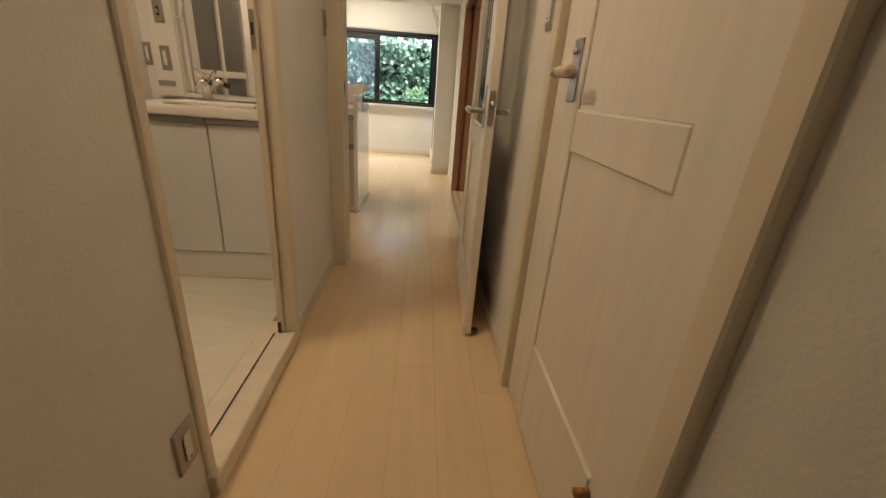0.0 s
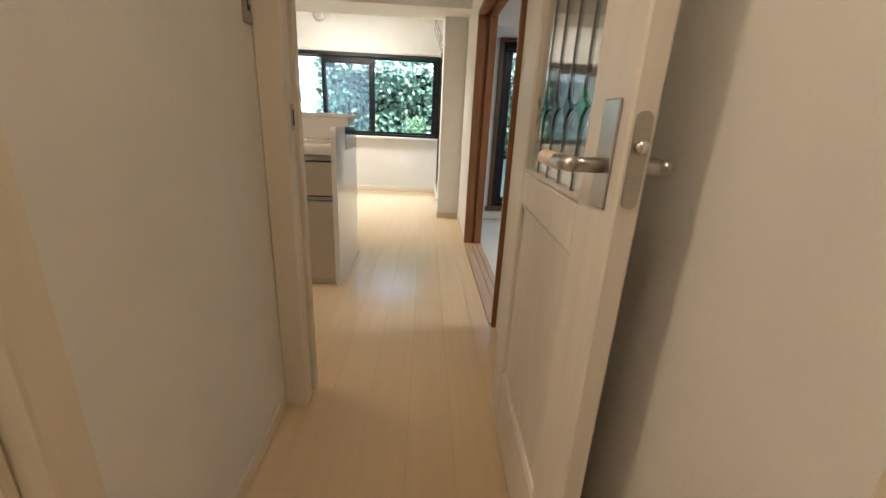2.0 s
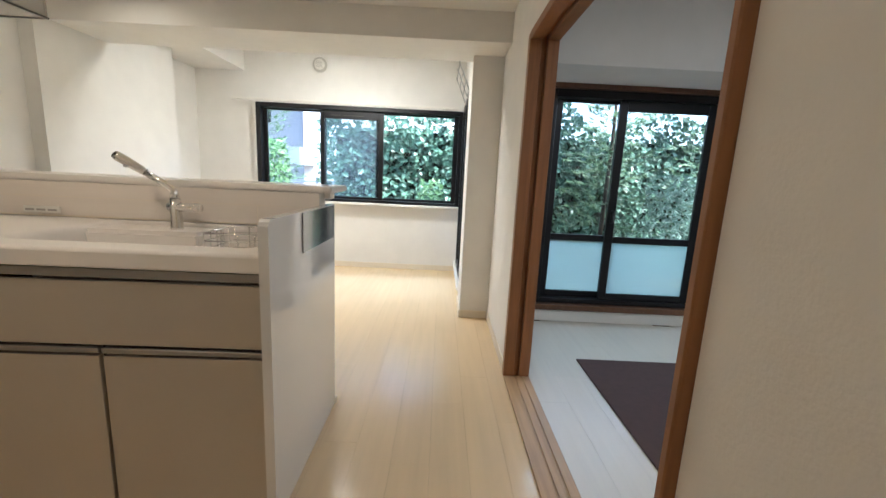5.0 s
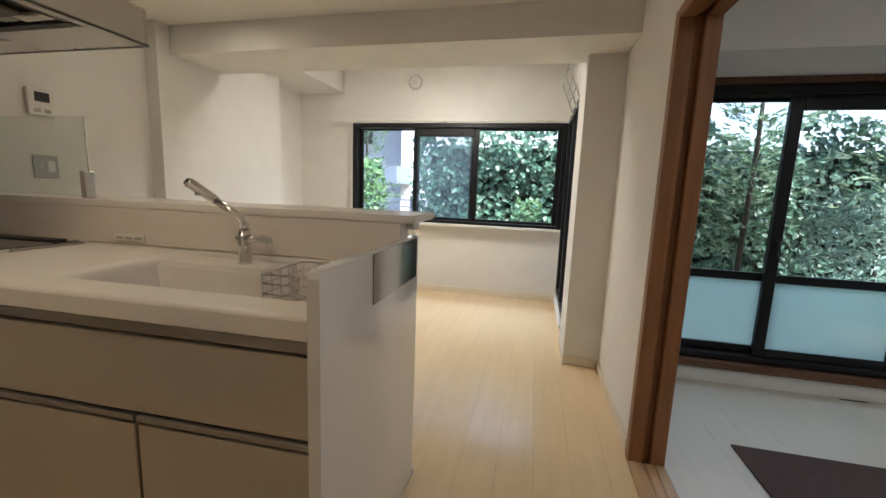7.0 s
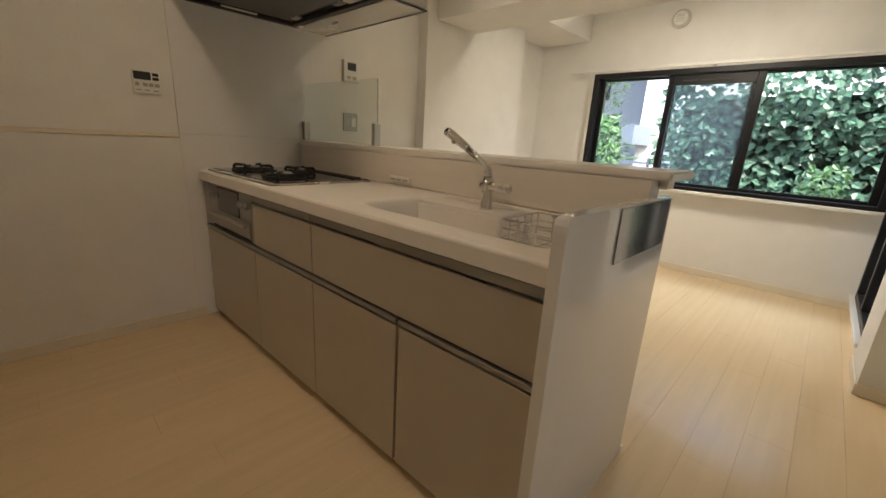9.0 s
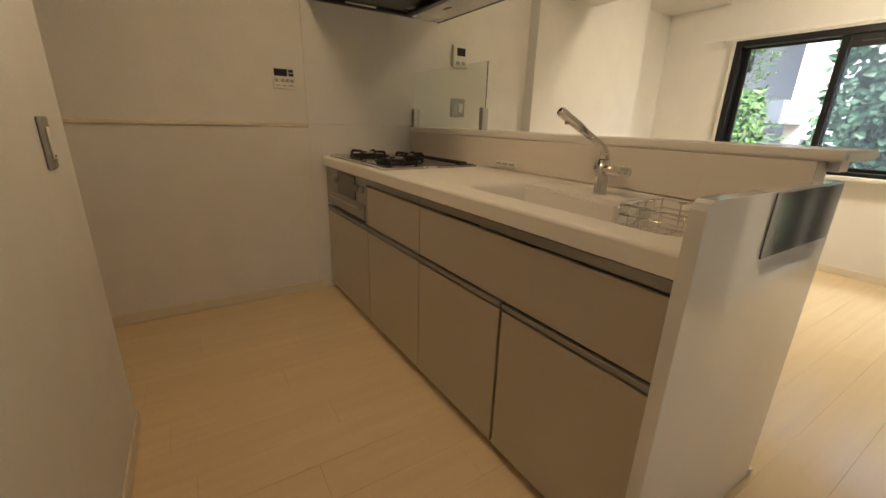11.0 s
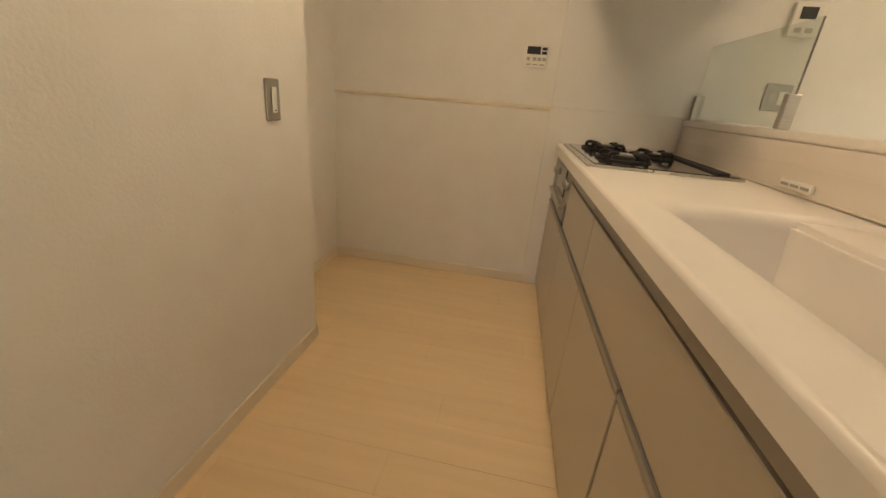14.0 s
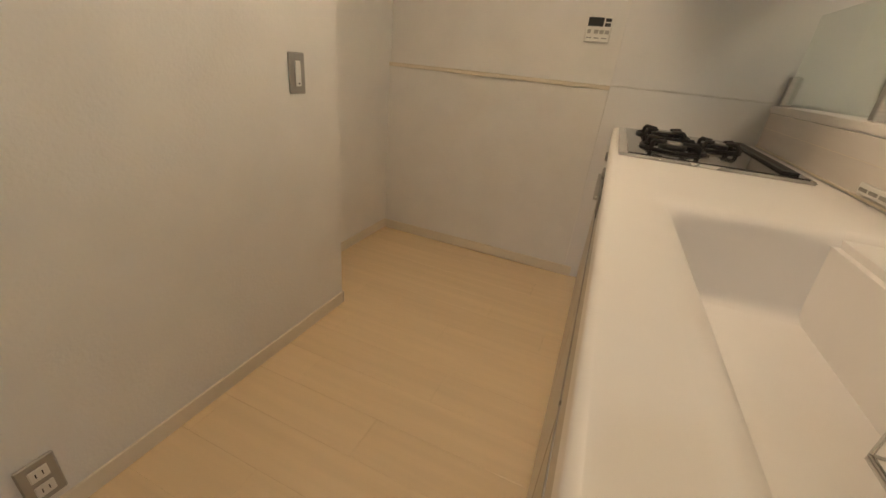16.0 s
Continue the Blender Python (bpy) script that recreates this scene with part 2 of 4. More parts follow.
def boxes(name, bs, mat, parent=None, label="", bevel=0.0):
    bm = bmesh.new()
    for b in bs:
        add_box(bm, *b, bevel)
    return part(name, bm, mat, parent, label)


def tube(name, pts, r, mat, parent=None, label="", seg=10, bm=None, link=True):
    """A round bar along a line of points; r is one radius or one for each point."""
    bm = bm or bmesh.new()
    pts = [Vector(p) for p in pts]
    rs = r if isinstance(r, (list, tuple)) else [r] * len(pts)
    rings = []
    for i, p in enumerate(pts):
        d = (pts[min(i + 1, len(pts) - 1)] - pts[max(i - 1, 0)]).normalized()
        a = d.orthogonal().normalized() if i == 0 else (a - d * a.dot(d)).normalized()
        b = d.cross(a)
        rings.append([bm.verts.new(p + rs[i] * (math.cos(k * math.tau / seg) * a + math.sin(k * math.tau / seg) * b)) for k in range(seg)])
    for q, s in zip(rings, rings[1:]):
        for k in range(seg):
            bm.faces.new((q[k], q[(k + 1) % seg], s[(k + 1) % seg], s[k]))
    bm.faces.new(rings[0][::-1])
    bm.faces.new(rings[-1])
    return part(name, bm, mat, parent, label, smooth=True) if link else bm


def ring(name, c, axis, r, mat, h, parent=None, label="", seg=28, bevel=0.0):
    """A disc of thickness h from c along the unit axis."""
    c, axis = Vector(c), Vector(axis)
    t = bevel or h * 0.2
    return tube(name, [c, c + axis * t, c + axis * (h - t), c + axis * h], [r - t, r, r, r - t], mat, parent, label, seg)


# ---- the shell ----
TOP = 2.60


def wall(name, *bs, mat=None, label="white papered wall"):
    return tagged(boxes(name, bs, mat or M_WALL), label, "wall", kind="structure")


wall("wall_hall_left_near", (-0.45, -0.35, -0.8, 1.52, 0, TOP), label="white papered wall along the hall")
wall("wall_hall_left_far", (-0.39, -0.35, 2.20, 2.98, 0, TOP), label="white papered wall between washroom and living door")
wall("wall_hall_left_over", (-0.45, -0.35, 1.52, 2.20, 2.0, TOP), label="white papered wall above the washroom opening")
wall("wall_hall_right_near", (0.52, 0.66, -0.8, 1.16, 0, TOP), label="white papered wall along the hall")
wall("wall_hall_right_far", (0.52, 0.66, 1.96, 3.584, 0, TOP), label="white papered wall behind the open door")
wall("wall_hall_right_over", (0.52, 0.66, 1.16, 1.96, 2.02, TOP), label="white papered wall above the closed door")
# added filler out of view, closes the shell behind the shut door
wall("wall_hall_right_behind", (0.575, 0.66, 1.16, 1.96, 0, 2.02), label="plain unseen wall closing the doorway behind the closed door")
wall("wall_hall_end", (-0.45, 0.66, -0.9, -0.8, 0, TOP), label="white papered wall at the hall's end")
wall("wall_kitchen_back", (-1.60, -0.35, 2.98, 3.05, 0, TOP), (-0.35, 0.52, 2.98, 3.05, 2.03, TOP), label="white papered wall with a switch, facing the kitchen")
wall("wall_alcove_side", (-1.60, -1.53, 2.65, 2.98, 0, TOP), label="white papered side of the fridge alcove")
wall("wall_alcove_back", (-2.60, -1.53, 2.58, 2.65, 0, TOP), (-2.60, -1.60, 2.65, 2.725, 0, TOP), label="white papered wall at the back of the alcove")
wall("wall_kitchen_left", (-2.60, -2.525, 2.725, 5.60, 0, TOP), label="white papered kitchen side wall")
wall("wall_living_left", (-2.60, -2.43, 5.60, 6.88, 0, TOP), label="white papered wall that stands forward, brightly lit")
wall("wall_living_recess", (-2.75, -2.65, 6.88, 7.58, 0, TOP), (-2.75, -2.60, 6.78, 6.88, 0, TOP), label="white papered recess beside the window")
wall("wall_window", (-2.75, -1.965, 7.58, 7.72, 0, TOP), (-1.965, 0.32, 7.58, 7.72, 0, 0.74), (-1.965, 0.32, 7.58, 7.72, 1.80, TOP), (0.32, 0.55, 7.58, 7.72, 0, TOP), label="white papered wall with the living-room window")
wall("wall_living_right", (0.50, 0.62, 5.09, 6.0, 0, TOP), (0.50, 0.62, 3.584, 5.09, 1.80, TOP), label="white papered wall beside the opening to the side room")
wall("pillar", (0.28, 0.62, 6.0, 6.40, 0, TOP), label="white papered pillar under the beam")
wall("wall_side_window", (0.30, 0.42, 6.40, 7.58, 0, 0.12), (0.30, 0.42, 6.40, 7.58, 1.84, TOP), label="white papered wall round the balcony door")
wall("beam", (-2.60, 0.62, 5.70, 6.16, 1.95, TOP), label="white papered ceiling beam")
wall("soffit", (-2.75, -2.11, 6.16, 7.58, 2.13, TOP), label="white papered boxed-in duct under the ceiling")
tagged(boxes("ceiling_hall", [(-0.45, 0.66, -0.9, 2.98, 2.20, 2.3)], M_CEIL), "white papered ceiling", "ceiling", kind="structure")
tagged(boxes("ceiling_kitchen", [(-2.60, 0.62, 2.65, 5.70, 2.13, 2.3)], M_CEIL), "white papered kitchen ceiling", "ceiling", kind="structure")
tagged(boxes("ceiling_living", [(-2.75, 0.55, 6.16, 7.72, 2.38, 2.5)], M_CEIL), "white papered living-room ceiling", "ceiling", kind="structure")
tagged(boxes("ceiling_side_room", [(0.62, 4.1, 2.0, 6.2, 2.35, 2.5)], M_CEIL), "white papered ceiling", "ceiling", kind="structure")
# unseen cover over all ceilings, added to shut out the sky
tagged(boxes("roof_slab", [(-2.9, 4.2, -1.0, 7.9, 2.62, 2.75)], M_CEIL), "unseen slab that keeps sky light out above the rooms", "slab", kind="structure")

# side room shell
wall("wall_side_room_window", (0.62, 0.86, 6.02, 6.16, 0, TOP), (2.20, 2.30, 6.02, 6.16, 0, TOP), (0.86, 2.20, 6.02, 6.16, 0, 0.10), (0.86, 2.20, 6.02, 6.16, 1.80, TOP), label="white papered wall with the side-room window")
wall("wall_side_room_column", (2.20, 4.1, 5.54, 6.16, 0, TOP), label="white papered column beside the window")
wall("beam_side_room", (0.62, 2.20, 5.54, 6.02, 1.80, TOP), label="white papered beam above the window")
wall("wall_side_room_right", (4.0, 4.1, 2.0, 5.54, 0, TOP))
wall("wall_side_room_near", (0.66, 4.0, 1.97, 2.07, 0, TOP))

# washroom shell
wall("wall_washroom_back", (-1.53, -0.45, 2.93, 2.98, 0, TOP), label="white papered washroom wall")
wall("wall_washroom_left", (-1.44, -1.20, 2.585, 2.93, 0, TOP), (-1.34, -1.20, 0.9, 1.76, 0, TOP), (-1.34, -1.20, 1.76, 2.585, 1.95, TOP), (-1.34, -1.137, 2.585, 2.625, 0.0, 1.95), label="white washroom wall with the bathroom door")
# added blocker: stops sky light leaking in round the bathroom door
wall("wall_bathroom", (-1.53, -1.45, 0.8, 2.60, 0, TOP), label="plain unseen wall that blocks sky light behind the bathroom door")
wall("wall_washroom_near", (-1.38, -0.45, 0.8, 0.9, 0, TOP))
tagged(boxes("ceiling_washroom", [(-1.4, -0.45, 0.8, 2.98, 2.20, 2.3)], M_CEIL), "white papered ceiling", "ceiling", kind="structure")
structure("floor_washroom", (-1.38, -0.45, 0.9, 2.93, 0, 0.055), M_VINYL, "pale vinyl washroom floor", "floor")

structure("floor_base", (-2.75, 4.1, -0.9, 7.72, -0.12, -0.014), M_SUB, "dark base under the floor planks", "floor")


# ---- trim ----
def trim(name, bs, mat, label, bevel=0.003):
    return tagged(boxes(name, bs, mat, None, "", bevel), label, "trim", kind="structure")


BH = 0.06
trim("baseboard_hall", [(-0.35, -0.342, 2.26, 2.94, 0, BH), (0.512, 0.52, 2.01, 2.97, 0, BH), (-0.35, -0.342, -0.8, 1.46, 0, BH), (0.512, 0.52, -0.8, 1.10, 0, BH)], M_BASE, "pale low baseboard along the hall")
trim("baseboard_kitchen", [(-1.60, -0.36, 3.05, 3.058, 0, BH), (-1.608, -1.60, 2.73, 3.058, 0, BH), (-2.51, -1.61, 2.725, 2.733, 0, BH), (-2.508, -2.50, 2.735, 3.985, 0, BH)], M_BASE, "pale low baseboard in the kitchen")
trim("baseboard_living", [(-2.64, 0.30, 7.572, 7.58, 0, BH), (0.272, 0.28, 5.992, 6.40, 0, BH), (0.28, 0.49, 5.992, 6.0, 0, BH), (0.492, 0.50, 5.13, 5.99, 0, BH)], M_BASE, "pale low baseboard in the living room")
trim("baseboard_side_room", [(0.63, 2.19, 6.008, 6.016, 0, 0.095)], M_WHITEPL, "white board below the side-room window")
# wainscot in the alcove
trim("wainscot", [(-2.525, -2.51, 2.7255, 3.9445, 0, 1.012)], M_WALL, "white papered lower wall panel", 0.002)
trim("wainscot_cap", [(-2.525, -2.500, 2.7255, 3.9445, 1.0125, 1.032)], M_BASE, "cream cap rail on the lower wall panel")
structure("kitchen_wall_panel_upper", (-2.525, -2.516, 3.945, 4.80, 1.036, 2.13), M_KPANEL, "glossy white kitchen wall panel", "wall panel", 0.001)
structure("kitchen_wall_panel_lower", (-2.525, -2.512, 3.945, 4.62, 0, 1.032), M_KPANEL, "glossy white kitchen wall panel beside the worktop", "wall panel", 0.001)


def casing(name, sections, label):
    return trim(name, sections, M_TRIM, label, 0.004)


casing("door_frame_living", [(-0.35, -0.272, 2.975, 3.035, 0, 2.03), (-0.35, -0.285, 3.036, 3.075, 0, 2.03), (-0.365, -0.27, 3.076, 3.112, 0, 2.06),
                             (0.455, 0.52, 3.01, 3.112, 0, 2.03), (-0.27, 0.455, 2.955, 3.11, 1.995, 2.06)], "cream moulded frame of the living-room door")
casing("door_frame_washroom", [(-0.365, -0.318, 2.155, 2.205, 0.07, 2.06), (-0.388, -0.366, 2.152, 2.199, 0.07, 2.03), (-0.37, -0.335, 2.206, 2.235, 0, 2.06),
                               (-0.365, -0.340, 1.502, 1.535, 0.07, 2.06), (-0.46, -0.366, 1.515, 1.537, 0.07, 2.03), (-0.45, -0.32, 1.54, 2.15, 1.99, 2.06)], "cream frame of the washroom opening")
casing("door_sill_washroom", [(-0.47, -0.325, 1.50, 2.235, 0, 0.068)], "cream raised sill of the washroom opening")
trim("sliding_door_track", [(-0.405, -0.400, 1.54, 2.14, 0.0685, 0.0725)], M_GAP, "dark floor track of the sliding door", 0.001)
casing("door_frame_hall", [(0.495, 0.53, 1.945, 1.995, 0, 2.06), (0.495, 0.53, 1.115, 1.165, 0, 2.06), (0.495, 0.53, 1.165, 1.945, 2.01, 2.06)], "cream frame of the closed hall door")
trim("opening_frame", [(0.488, 0.545, 5.05, 5.098, 0, 1.80), (0.575, 0.632, 5.05, 5.098, 0, 1.80), (0.4965, 0.632, 3.586, 3.606, 0, 1.80),
                       (0.488, 0.545, 3.612, 5.05, 1.765, 1.805), (0.575, 0.632, 3.612, 5.05, 1.765, 1.805), (0.545, 0.575, 3.612, 5.098, 1.785, 1.805), (0.545, 0.575, 5.075, 5.098, 0, 1.785)], M_BROWN, "brown wooden frame of the side-room opening")
trim("opening_sill", [(0.488, 0.545, 3.612, 5.05, 0, 0.012), (0.553, 0.585, 3.612, 5.05, 0, 0.012), (0.593, 0.632, 3.612, 5.05, 0, 0.012), (0.5452, 0.5528, 3.612, 5.05, 0, 0.008), (0.5852, 0.5928, 3.612, 5.05, 0, 0.008)], M_BROWN_SILL, "brown wooden double-grooved sill track", 0.002)

# ---- windows ----


def pane(name, b, mat, parent, label=""):
    ob = box(name, b, mat, parent, label)
    ob.visible_shadow = False
    return ob


def living_window():
    w = thing("window_1", (-0.83, 7.50, 0.74), "black aluminium sliding window over ivy", "window", kind="structure")
    y0, y1 = 7.49, 7.60
    for b in [(-1.965, -1.915, y0, y1, 0.765, 1.80), (0.25, 0.32, y0, y1, 0.765, 1.80), (-1.915, 0.25, y0, y1, 1.755, 1.80), (-1.915, 0.25, y0, y1, 0.765, 0.795)]:
        box("window_frame", b, M_BLACK, w, bevel=0.004)
    box("window_sill", (-1.99, 0.30, 7.475, 7.60, 0.735, 0.764), M_WHITEPL, w, "white window sill", 0.004)
    box("window_reveal", (-1.995, -1.967, 7.50, 7.60, 0.766, 1.80), M_WHITEPL, w, "white window reveal", 0.003)
    for name, x0, x1, yy, m, head in [("sash", -1.915, -1.22, 7.575, M_GLASS, 0.02), ("sash", -1.275, -0.575, 7.535, M_SCREENGLASS, 0.085), ("sash", -0.66, 0.25, 7.555, M_GLASS, 0.02)]:
        s = boxes(name, [(x0, x0 + 0.045, yy - 0.012, yy + 0.012, 0.797, 1.752), (x1 - 0.05, x1, yy - 0.012, yy + 0.012, 0.797, 1.752),
                         (x0 + 0.046, x1 - 0.051, yy - 0.012, yy + 0.012, 1.752 - head, 1.752), (x0 + 0.046, x1 - 0.051, yy - 0.012, yy + 0.012, 0.797, 0.825)], M_BLACK, w, "black sliding sash", 0.003)
        pane("pane", (x0 + 0.046, x1 - 0.051, yy - 0.002, yy + 0.002, 0.826, 1.751 - head), m, s)
    boxes("vent_slot", [(-1.16, -1.05, 7.518, 7.522, 1.70, 1.708), (-1.02, -0.80, 7.518, 7.522, 1.70, 1.708)], M_GAP, w)
    box("latch", (-1.268, -1.243, 7.505, 7.522, 1.22, 1.29), M_BLACK, w, "black sash latch", 0.004)


def balcony_door():
    w = thing("window_2", (0.33, 7.0, 0.12), "black aluminium balcony door beside the pillar", "window", kind="structure")
    x0, x1 = 0.292, 0.37
    for b in [(x0, x1, 6.41, 6.47, 0.13, 1.83), (x0, x1, 7.42, 7.48, 0.13, 1.83), (x0, x1, 6.47, 7.42, 1.77, 1.83), (x0, x1, 6.47, 7.42, 0.13, 0.18), (x0, x1, 6.92, 6.97, 0.18, 1.77)]:
        box("window_frame", b, M_BLACK, w, bevel=0.004)
    pane("pane", (0.33, 0.334, 6.471, 6.919, 0.181, 1.769), M_GLASS, w)
    pane("pane", (0.33, 0.334, 6.971, 7.419, 0.181, 1.769), M_GLASS, w)
    box("window_sill", (0.265, 0.42, 6.405, 7.56, 0.10, 0.128), M_WHITEPL, w, "white door sill", 0.004)


def side_window():
    w = thing("window_3", (1.5, 6.03, 0.10), "black balcony window with frosted lower panes", "window", kind="structure")
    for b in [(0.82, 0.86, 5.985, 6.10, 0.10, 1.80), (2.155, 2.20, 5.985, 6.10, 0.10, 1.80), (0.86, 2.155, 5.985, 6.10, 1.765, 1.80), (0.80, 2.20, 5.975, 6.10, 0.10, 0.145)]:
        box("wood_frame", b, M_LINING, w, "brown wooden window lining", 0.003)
    y0, y1 = 6.02, 6.13
    for b in [(0.86, 0.91, y0, y1, 0.147, 1.764), (2.105, 2.154, y0, y1, 0.147, 1.764), (0.91, 2.105, y0, y1, 1.71, 1.764), (0.91, 2.105, y0, y1, 0.147, 0.185)]:
        box("window_frame", b, M_BLACK, w, bevel=0.003)
    for x0, x1, yy, head in [(0.91, 1.455, 6.10, 0.022), (1.385, 2.105, 6.06, 0.075)]:
        s = boxes("sash", [(x0, x0 + 0.062, yy - 0.014, yy + 0.014, 0.187, 1.708), (x1 - 0.055, x1, yy - 0.014, yy + 0.014, 0.187, 1.708), (x0 + 0.063, x1 - 0.056, yy - 0.014, yy + 0.014, 1.708 - head, 1.708),
                           (x0 + 0.063, x1 - 0.056, yy - 0.014, yy + 0.014, 0.187, 0.235), (x0 + 0.063, x1 - 0.056, yy - 0.014, yy + 0.014, 0.645, 0.695)], M_BLACK, w, "black sliding sash", 0.003)
        pane("pane", (x0 + 0.063, x1 - 0.056, yy - 0.003, yy + 0.003, 0.696, 1.707 - head), M_GLASS, s)
        pane("frosted_pane", (x0 + 0.063, x1 - 0.056, yy - 0.003, yy + 0.003, 0.236, 0.644), M_FROST, s, "frosted lower pane")
    box("latch", (1.405, 1.432, 6.028, 6.045, 0.80, 0.90), M_BLACK, w, "black crescent latch", 0.005)


living_window()
balcony_door()
side_window()

# curtain rails and drying rack
rail = thing("curtain_rail", (-0.95, 7.50, 1.82), "slim white curtain rail above the window", "rail")
box("rail", (-2.22, 0.27, 7.475, 7.50, 1.815, 1.838), M_WHITEPL, rail, bevel=0.003)
for bx in (-2.1, -0.95, 0.1):
    box("bracket", (bx - 0.01, bx + 0.01, 7.501, 7.581, 1.818, 1.834), M_WHITEPL, rail, bevel=0.002)
hanger = thing("drying_rack", (0.25, 6.9, 1.85), "folded grey wire drying rack on the wall", "rack")
for k in range(4):
    z = 1.81 + k * 0.07
    tube("bar", [(0.285 - 0.03 * k, 6.42, z), (0.285 - 0.03 * k, 7.05, z)], 0.0045, M_WIRE, hanger, seg=6)
for yy in (6.45, 6.72, 7.02):
    tube("bar", [(0.287, yy, 1.80), (0.187, yy, 2.035)], 0.0045, M_WIRE, hanger, seg=6)
    box("bracket", (0.280, 0.2915, yy - 0.015, yy + 0.015, 1.79, 1.83), M_WHITEPL, hanger, bevel=0.002)

vent = thing("air_vent", (-1.287, 7.58, 2.15), "round white ventilation cover on the wall", "vent")
ring("rim", (-1.287, 7.58, 2.225), (0, -1, 0), 0.078, M_VENT, 0.018, vent)
ring("cover", (-1.287, 7.561, 2.225), (0, -1, 0), 0.055, M_WHITEPL, 0.016, vent)
for k in range(5):
    box("slat", (-1.287 - 0.035, -1.287 + 0.035, 7.541, 7.5445, 2.197 + 0.014 * k, 2.2 + 0.014 * k), M_SWITCH, vent)


# ---- doors ----
def lever(parent, base, out, along, plate_z, name="lever_handle"):
    """Lever on a door face: base is the pivot on the face, out the way off the face, along the way of the grip."""
    base, out, along = Vector(base), Vector(out), Vector(along)
    h = tube(name, [base, base + out * 0.048], 0.011, M_STEEL, parent, "brushed steel lever with pale grip")
    tube("neck", [base + out * 0.046 - along * 0.012, base + out * 0.052 + along * 0.045], [0.010, 0.012], M_STEEL, h)
    tube("grip", [base + out * 0.052 + along * 0.046, base + out * 0.053 + along * 0.06, base + out * 0.053 + along * 0.118, base + out * 0.052 + along * 0.130], [0.011, 0.0122, 0.0122, 0.010], M_GRIP, h, "pale wooden grip", seg=14)
    return h


def panel_leaf(d, along, out, o, spec, thick):
    """A framed door leaf in the door's own axes: o is the foot of the hinge side, spec gives (name, u0, u1, z0, z1, inset, material)."""
    along, out, o = Vector(along), Vector(out), Vector(o)
    made = []
    for name, u0, u1, z0, z1, inset, m in spec:
        a, b = o + along * u0 + out * (-inset), o + along * u1 + out * (-thick + inset)
        made.append(box(name, (min(a.x, b.x), max(a.x, b.x), min(a.y, b.y), max(a.y, b.y), z0, z1), m, d, bevel=0.004 if not inset else 0.0))
    return made


def living_door():
    ox, oy = 0.410, 3.03
    d = thing("door_1", (ox, oy, 0.008), "open white door with leaded glass panel", "door", kind="structure")
    W, T = 0.757, 0.036
    spec = [("stile", 0.0, 0.15, 0.01, 1.98, 0, M_DOOR), ("stile", 0.615, W, 0.01, 1.98, 0, M_DOOR), ("rail", 0.1505, 0.6145, 0.01, 0.225, 0, M_DOOR),
            ("rail", 0.1505, 0.6145, 0.80, 0.89, 0, M_DOOR), ("rail", 0.1505, 0.6145, 1.84, 1.98, 0, M_DOOR), ("panel", 0.151, 0.614, 0.226, 0.799, 0.010, M_DOOR)]
    panel_leaf(d, (0, -1, 0), (-1, 0, 0), (ox, oy, 0), spec, T)
    x = ox + T / 2
    g = pane("glass", (x - 0.002, x + 0.002, oy - 0.614, oy - 0.151, 0.891, 1.839), M_DOORGLASS, d, "seedy leaded glass")
    zc = 1.05
    cell = 0.463 / 5
    us = [0.151 + cell * k for k in range(1, 5)]
    for k, u in enumerate(us):
        yy = oy - u
        boxes("came", [(x - 0.004, x + 0.004, yy - 0.0022, yy + 0.0022, 0.892, zc - 0.03), (x - 0.004, x + 0.004, yy - 0.0022, yy + 0.0022, zc + 0.03, 1.838)], M_LEAD, d, "dark lead strip")
        bm = bmesh.new()
        pts = [(0, 0.050), (0.006, 0.016), (0.024, 0), (0.006, -0.016), (0, -0.050), (-0.006, -0.016), (-0.024, 0), (-0.006, 0.016)]
        front = [bm.verts.new((x - 0.005, yy + a, zc + b)) for a, b in pts]
        back = [bm.verts.new((x + 0.005, yy + a, zc + b)) for a, b in pts]
        bm.faces.new(front), bm.faces.new(back)
        for i in range(8):
            bm.faces.new((front[i], front[(i + 1) % 8], back[(i + 1) % 8], back[i]))
        part("diamond", bm, (M_TEAL, M_SLATE, M_SLATE, M_GREEN)[k], d, ("teal", "slate grey", "slate grey", "green")[k] + " glass diamond")
    # rounded cells: arcs that spring from the horizontal lead beside each diamond
    for k in range(5):
        u0, u1 = 0.151 + cell * k, 0.151 + cell * (k + 1)
        mid, r = (u0 + u1) / 2, cell / 2 - 0.001
        for sign in (1, -1):
            pts = []
            for i in range(13):
                a = math.pi * i / 12
                pts.append((x, oy - (mid - r * math.cos(a)), zc + sign * (0.055 - 0.050 * math.sin(a))))
            tube("came", pts, 0.0024, M_LEAD, d, "curved lead strip", seg=6)
    # mouldings round glass and panel
    for z0, z1 in ((0.891, 1.839), (0.226, 0.799)):
        boxes("moulding", [(ox + 0.002, ox + T - 0.002, oy - 0.159, oy - 0.151, z0, z1), (ox + 0.002, ox + T - 0.002, oy - 0.614, oy - 0.606, z0, z1),
                           (ox + 0.002, ox + T - 0.002, oy - 0.6055, oy - 0.1595, z0, z0 + 0.008), (ox + 0.002, ox + T - 0.002, oy - 0.6055, oy - 0.1595, z1 - 0.008, z1)], M_DOOR, d, "", 0.002)
    yy = oy - 0.702
    box("lock_plate", (ox - 0.004, ox - 0.0002, yy - 0.028, yy + 0.028, 0.905, 1.055), M_STEEL, d, "brushed steel lock plate", 0.002)
